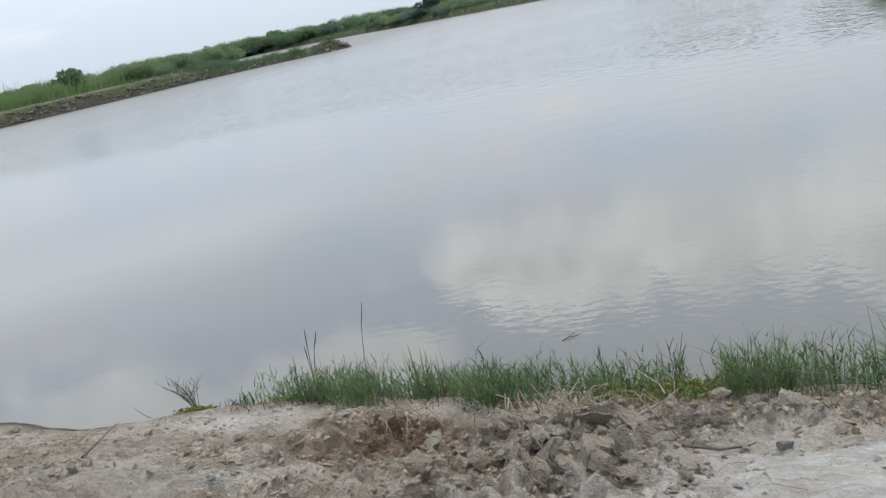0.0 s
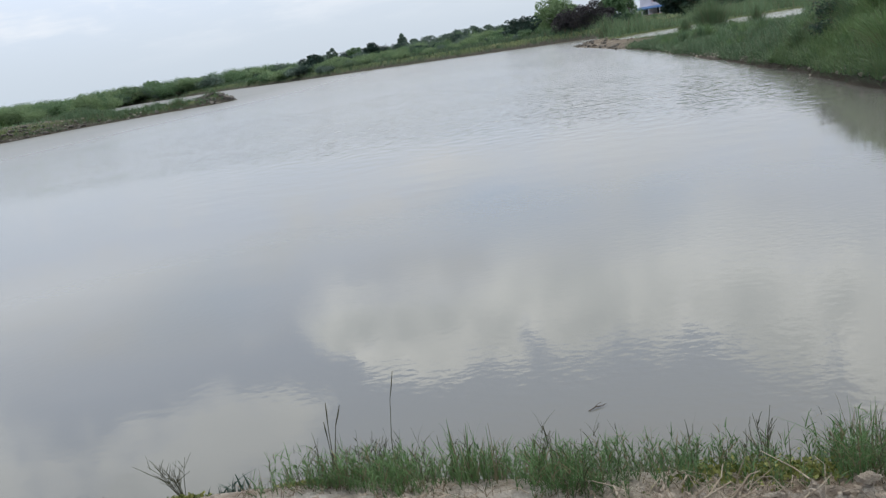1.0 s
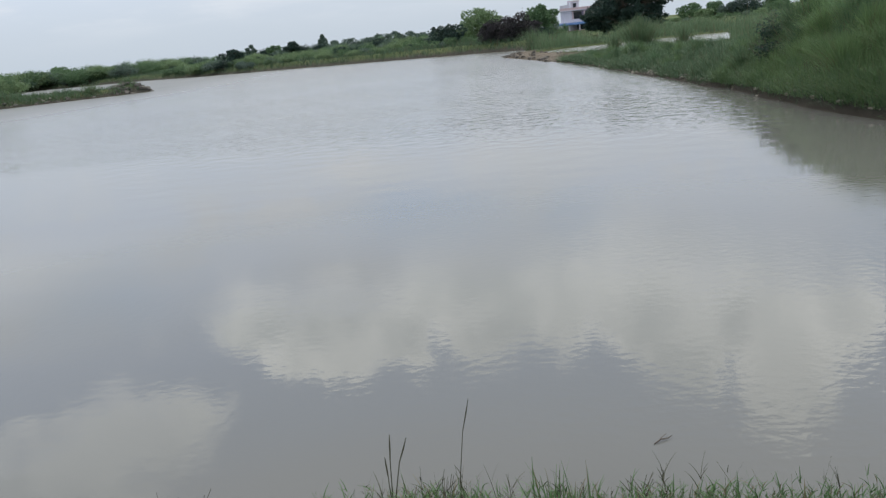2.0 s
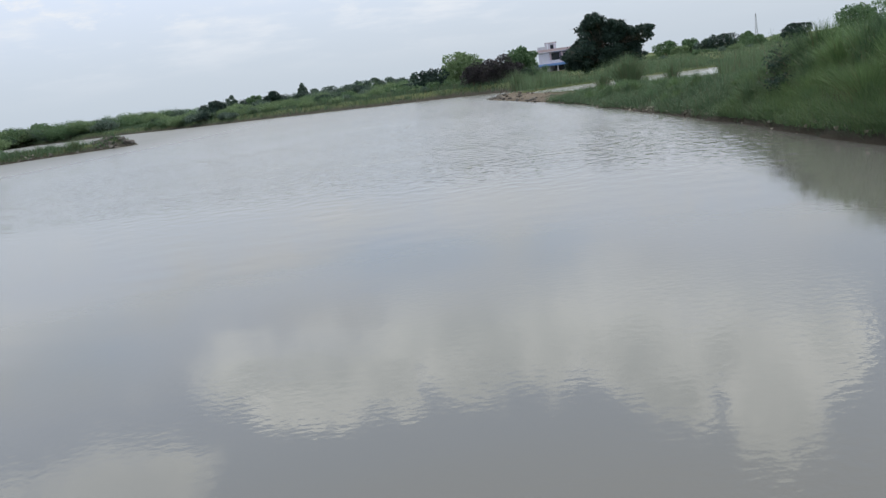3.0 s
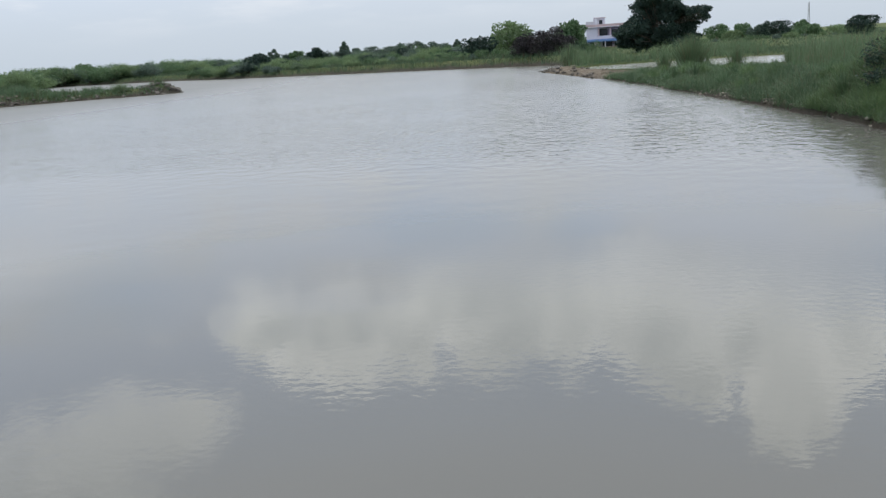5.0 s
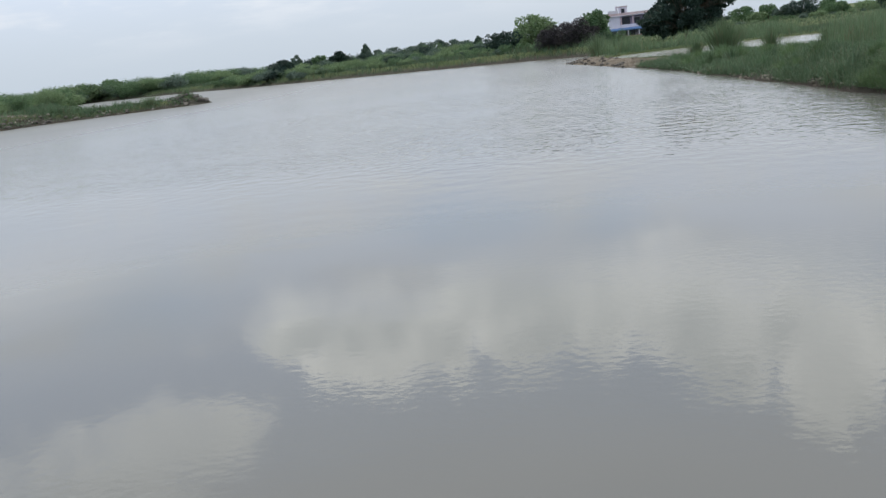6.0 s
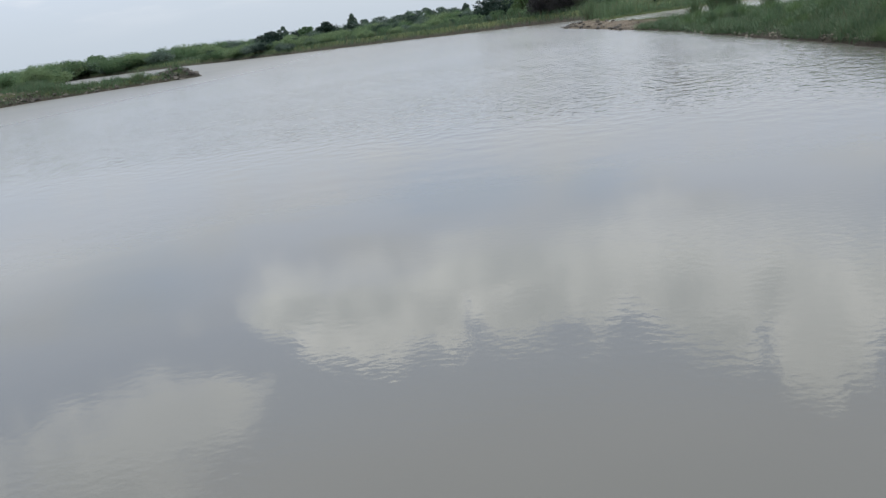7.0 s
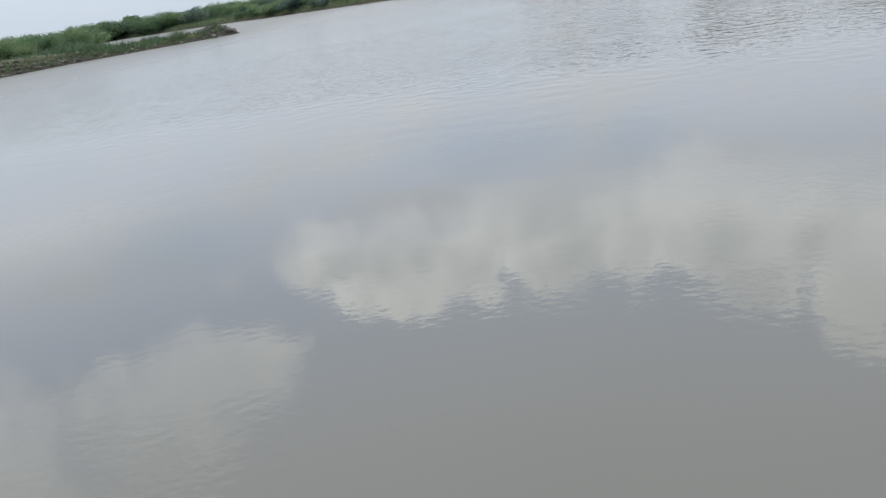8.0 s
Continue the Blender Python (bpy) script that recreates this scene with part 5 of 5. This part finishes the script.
stalk([(-3.02, 4.36, 0.0), (-3.10, 4.42, 0.04), (-3.20, 4.48, 0.10)], 0.003, TWIG, "thin grey twig at the waterline", "twig")


def single(name, mesh, x, y, s, z, label, category, turn=0.0):
    ob = tagged(new(name, mesh), label, category)
    ob.matrix_world = Matrix.LocRotScale((x, y, z), Euler((0.05, 0.1, turn)), s)
    return ob


single("pebble", lump_mesh("pebble", 77, PEBBLE, 0.6, 0.08, 3), 0.33, 2.80, (0.075, 0.05, 0.05), height_at(0.33, 2.80) + 0.008, "small dark grey pebble on pale mud", "pebble", 0.3)
for k, (x, y, s) in enumerate(((-3.35, 4.50, 0.05), (-4.2, 4.62, 0.07), (-3.95, 4.55, 0.04))):
    single("pebble", CLODS[k], x, y, (s * 1.4, s, s), height_at(x, y) + s * 0.12, "dark damp lump at the waterline", "pebble", k)

twig = tagged(new("floating_twig"), "dark twig afloat near the shore", "twig")
twig.matrix_world = pose(-0.59, 5.22, 0.004)
v, f = tube([(-0.04, -0.02, 0), (0.0, 0.01, 0.006), (0.04, 0.02, 0.004), (0.07, 0.04, 0.008)], (0.003, 0.004, 0.003, 0.001))
mesh_part("stem", v, f, TWIG, twig)
v, f = tube([(0.0, 0.01, 0.01), (0.04, 0.05, 0.015)], (0.0025, 0.001))
mesh_part("fork", v, f, TWIG, twig)


def sprouts(points, tall, seed, lean=0.22, leafy=6, wide=0.004, stem=0.003):
    """Upright grass sprouts: a stem with short leaves that stand off it."""
    rng = np.random.default_rng(seed)
    m = len(points)
    t = tall * rng.uniform(0.45, 1.35, m)
    ln, tn = np.abs(rng.normal(0, lean, m)), rng.uniform(0, 6.28, m)
    pieces = [ribbons(points - np.array([0, 0, 0.015]), t, ln, tn, np.full(m, stem), 0.5, 3)]
    for k in range(leafy):
        u = rng.uniform(0.05, 0.85, m)
        out = ln * t * (u * 0.5 + 0.5 * u * u)
        root = points + np.stack([np.cos(tn) * out, np.sin(tn) * out, t * u - 0.015], 1)
        pieces.append(ribbons(root, t * rng.uniform(0.16, 0.42, m) * (1.1 - 0.4 * u), rng.uniform(0.35, 1.3, m), rng.uniform(0, 6.28, m), wide * rng.uniform(0.7, 1.4, m), 0.5, 3))
    return pieces


def shore_keep(x, y, h, s):
    thick = np.interp(x, (-2.3, -2.1, -1.95, -1.0, -0.3, -0.12, 0.05, 0.2, 0.3, 0.5, 1.5, 3.0), (0.0, 0.2, 0.8, 0.9, 0.9, 0.5, 0.25, 0.35, 0.7, 0.9, 1.0, 1.0))
    band = step(-0.02, 0.12, s) * (1 - step(0.42, 0.66, s + 0.4 * fbm(x, y, 0.4, 2)))
    return thick * band * (0.35 + 0.65 * step(-0.12, 0.2, fbm(x + 3, y, 0.26, 3)))


def foot_keep(x, y, h, s):
    return np.interp(x, (-2.6, -2.0, 3.0), (0, 1, 1)) * step(0.0, 0.15, s) * (1 - step(0.6, 0.8, s + 0.4 * fbm(x, y, 0.3, 2))) * (0.3 + 0.7 * step(-0.2, 0.1, fbm(x, y + 7, 0.2, 3)))


low = scatter(9500, -2.5, 0.28, 3.4, 5.0, shore_keep, 140)
stuff("shore_grass", sprouts(low, 0.175, 141, 0.3, 7, 0.0048), SHORE_GRASS, "short green sprouting grass at the water's edge", "grass")
high = scatter(5200, 0.2, 3.0, 3.2, 4.6, shore_keep, 142)
stuff("shore_grass", sprouts(high, 0.20, 143, 0.3, 7, 0.0048), SHORE_GRASS, "taller green grass at the water's edge", "grass")
seedy = scatter(1500, -2.3, 2.5, 3.4, 4.9, shore_keep, 144)
stuff("seed_stems", sprouts(seedy, 0.24, 145, 0.28, 5, 0.0035, 0.003), DARK_STEM, "thin dark seed stems among the green grass", "grass")
litter = scatter(9000, -2.6, 2.2, 3.1, 4.9, foot_keep, 146)
stuff("dead_grass", [ribbons(litter, RNG.uniform(0.02, 0.06, len(litter)), RNG.uniform(0.5, 2.2, len(litter)), RNG.uniform(0, 6.28, len(litter)), np.full(len(litter), 0.004))], MAT_STEM,
      "matted dead grass at the foot of the blades", "grass")


def twig_weed(x, y, tall, seed, label, count=9, side=0.0):
    """A leafless branching weed: thin stems, each with two or three side twigs."""
    rng = np.random.default_rng(seed)
    top = tagged(new("weed"), label, "weed")
    top.matrix_world = pose(x, y, height_at(x, y))
    for k in range(count):
        a = rng.uniform(0, 6.28)
        l = tall * rng.uniform(0.5, 1.1)
        e = np.array([math.cos(a) * 0.35 * l + side * l * rng.uniform(0, 1), math.sin(a) * 0.35 * l, l * rng.uniform(0.6, 1.0)])
        limbs = [tube([(0, 0, -0.02), e * np.array([0.4, 0.4, 0.55]), e], (0.0028, 0.002, 0.001), 4)]
        for j in range(3):
            b = e * np.array([0.4, 0.4, 0.55]) * rng.uniform(0.7, 1.6)
            limbs.append(tube([b, b + np.array([rng.normal(0, 0.13), rng.normal(0, 0.13), 0.22]) * tall], (0.0018, 0.0008), 4))
        v, f = joined(limbs)
        mesh_part("stem", v, f, DARK_STEM, top)


def tuft(x, y, tall, count, lean, mat, label, seed, wide=0.006, spread=0.05):
    rng = np.random.default_rng(seed)
    top = tagged(new("grass_tuft"), label, "grass")
    top.matrix_world = pose(x, y, height_at(x, y))
    roots = np.concatenate([rng.normal(0, spread, (count, 2)), np.full((count, 1), -0.02)], 1)
    v, f = ribbons(roots, tall * rng.uniform(0.5, 1.1, count), np.abs(rng.normal(0, lean, count)), rng.uniform(0, 6.28, count), wide * rng.uniform(0.7, 1.3, count), 0.5, 5)
    mesh_part("foliage", v, f, mat, top)


tuft(1.02, 3.62, 0.36, 150, 0.7, SHORE_GRASS, "big tuft of long arching green blades on the bank", 150, 0.009, 0.09)
tuft(1.25, 3.75, 0.38, 150, 0.7, SHORE_GRASS, "long-bladed green tuft beside the big one", 151, 0.009, 0.1)
tuft(0.42, 3.85, 0.32, 70, 0.35, SHORE_GRASS, "upright tuft of green grass at the shore", 152, 0.007, 0.08)
tuft(-1.25, 4.2, 0.3, 60, 0.35, SHORE_GRASS, "bright green leafy grass tuft", 153, 0.008, 0.07)
twig_weed(-2.76, 4.46, 0.30, 154, "sparse leafless twiggy weed at the waterline", 12, -0.6)
twig_weed(-1.72, 4.36, 0.30, 171, "dark twiggy weed standing in the shore grass", 8, -0.2)
twig_weed(0.02, 3.95, 0.26, 172, "dark twiggy weed over the yellow weed", 9, 0.1)
twig_weed(-0.95, 4.25, 0.24, 173, "dark twiggy weed standing in the shore grass", 7)
tuft(-2.5, 4.52, 0.09, 50, 0.8, LEAF_DARK, "small dark weed at the waterline", 155, 0.012, 0.05)
tuft(-2.2, 4.45, 0.14, 40, 0.6, SHORE_GRASS, "small green tuft at the waterline", 156, 0.006, 0.08)


def seed_stem(x, y, tips, label, radius=0.003):
    """Upright stems from one root; tips: sideways, back and top height over the water of each, the upper part thickened by seed."""
    z = height_at(x, y)
    top = tagged(new("seeding_grass"), label, "grass")
    top.matrix_world = pose(x, y, z)
    for dx, dy, h in tips:
        h = h - z
        v, f = tube([(0, 0, -0.02), (dx * 0.2, dy * 0.2, h * 0.4), (dx * 0.55, dy * 0.55, h * 0.75)], (radius, radius * 0.8, radius * 0.6), 5)
        mesh_part("stem", v, f, DARK_STEM, top)
        v, f = tube([(dx * 0.55, dy * 0.55, h * 0.751), (dx * 0.8, dy * 0.8, h * 0.88), (dx, dy, h)], (radius * 0.7, radius * 1.1, radius * 0.4), 5)
        mesh_part("seed_head", v, f, DARK_STEM, top)


seed_stem(-1.66, 4.41, [(0.08, 0.0, 0.70)], "single tall thin dry grass stem", 0.0026)
seed_stem(-1.93, 4.32, [(0.02, 0.0, 0.62), (0.085, 0.0, 0.60), (-0.01, 0.01, 0.52)], "dark seeding grass stems forking from one root", 0.0034)
tuft(-6.6, 5.55, 0.45, 3, 0.08, DRY_STEM, "few thin grass stems at the shore", 159, 0.005, 0.02)
for k, (x, y, r) in enumerate(((-0.04, 3.78, 0.17), (-2.72, 4.36, 0.05), (-2.1, 4.4, 0.07), (0.1, 3.7, 0.08))):
    rng2 = np.random.default_rng(160 + k)
    count = int(4500 * r)
    q = rng2.normal(0, r, (count, 2))
    c = np.stack([x + q[:, 0], y + q[:, 1] * 0.6, lay(x + q[:, 0], y + q[:, 1] * 0.6)[0] + np.abs(rng2.normal(0, 0.17 * r, count)) + 0.006], 1)
    v, f = leaves(c, 0.016, rng2)
    tagged(new("creeping_weed", mesh_of("creeping_weed", v, f, MOSS)), "yellow-green creeping weed on damp mud", "weed", kind="stuff")
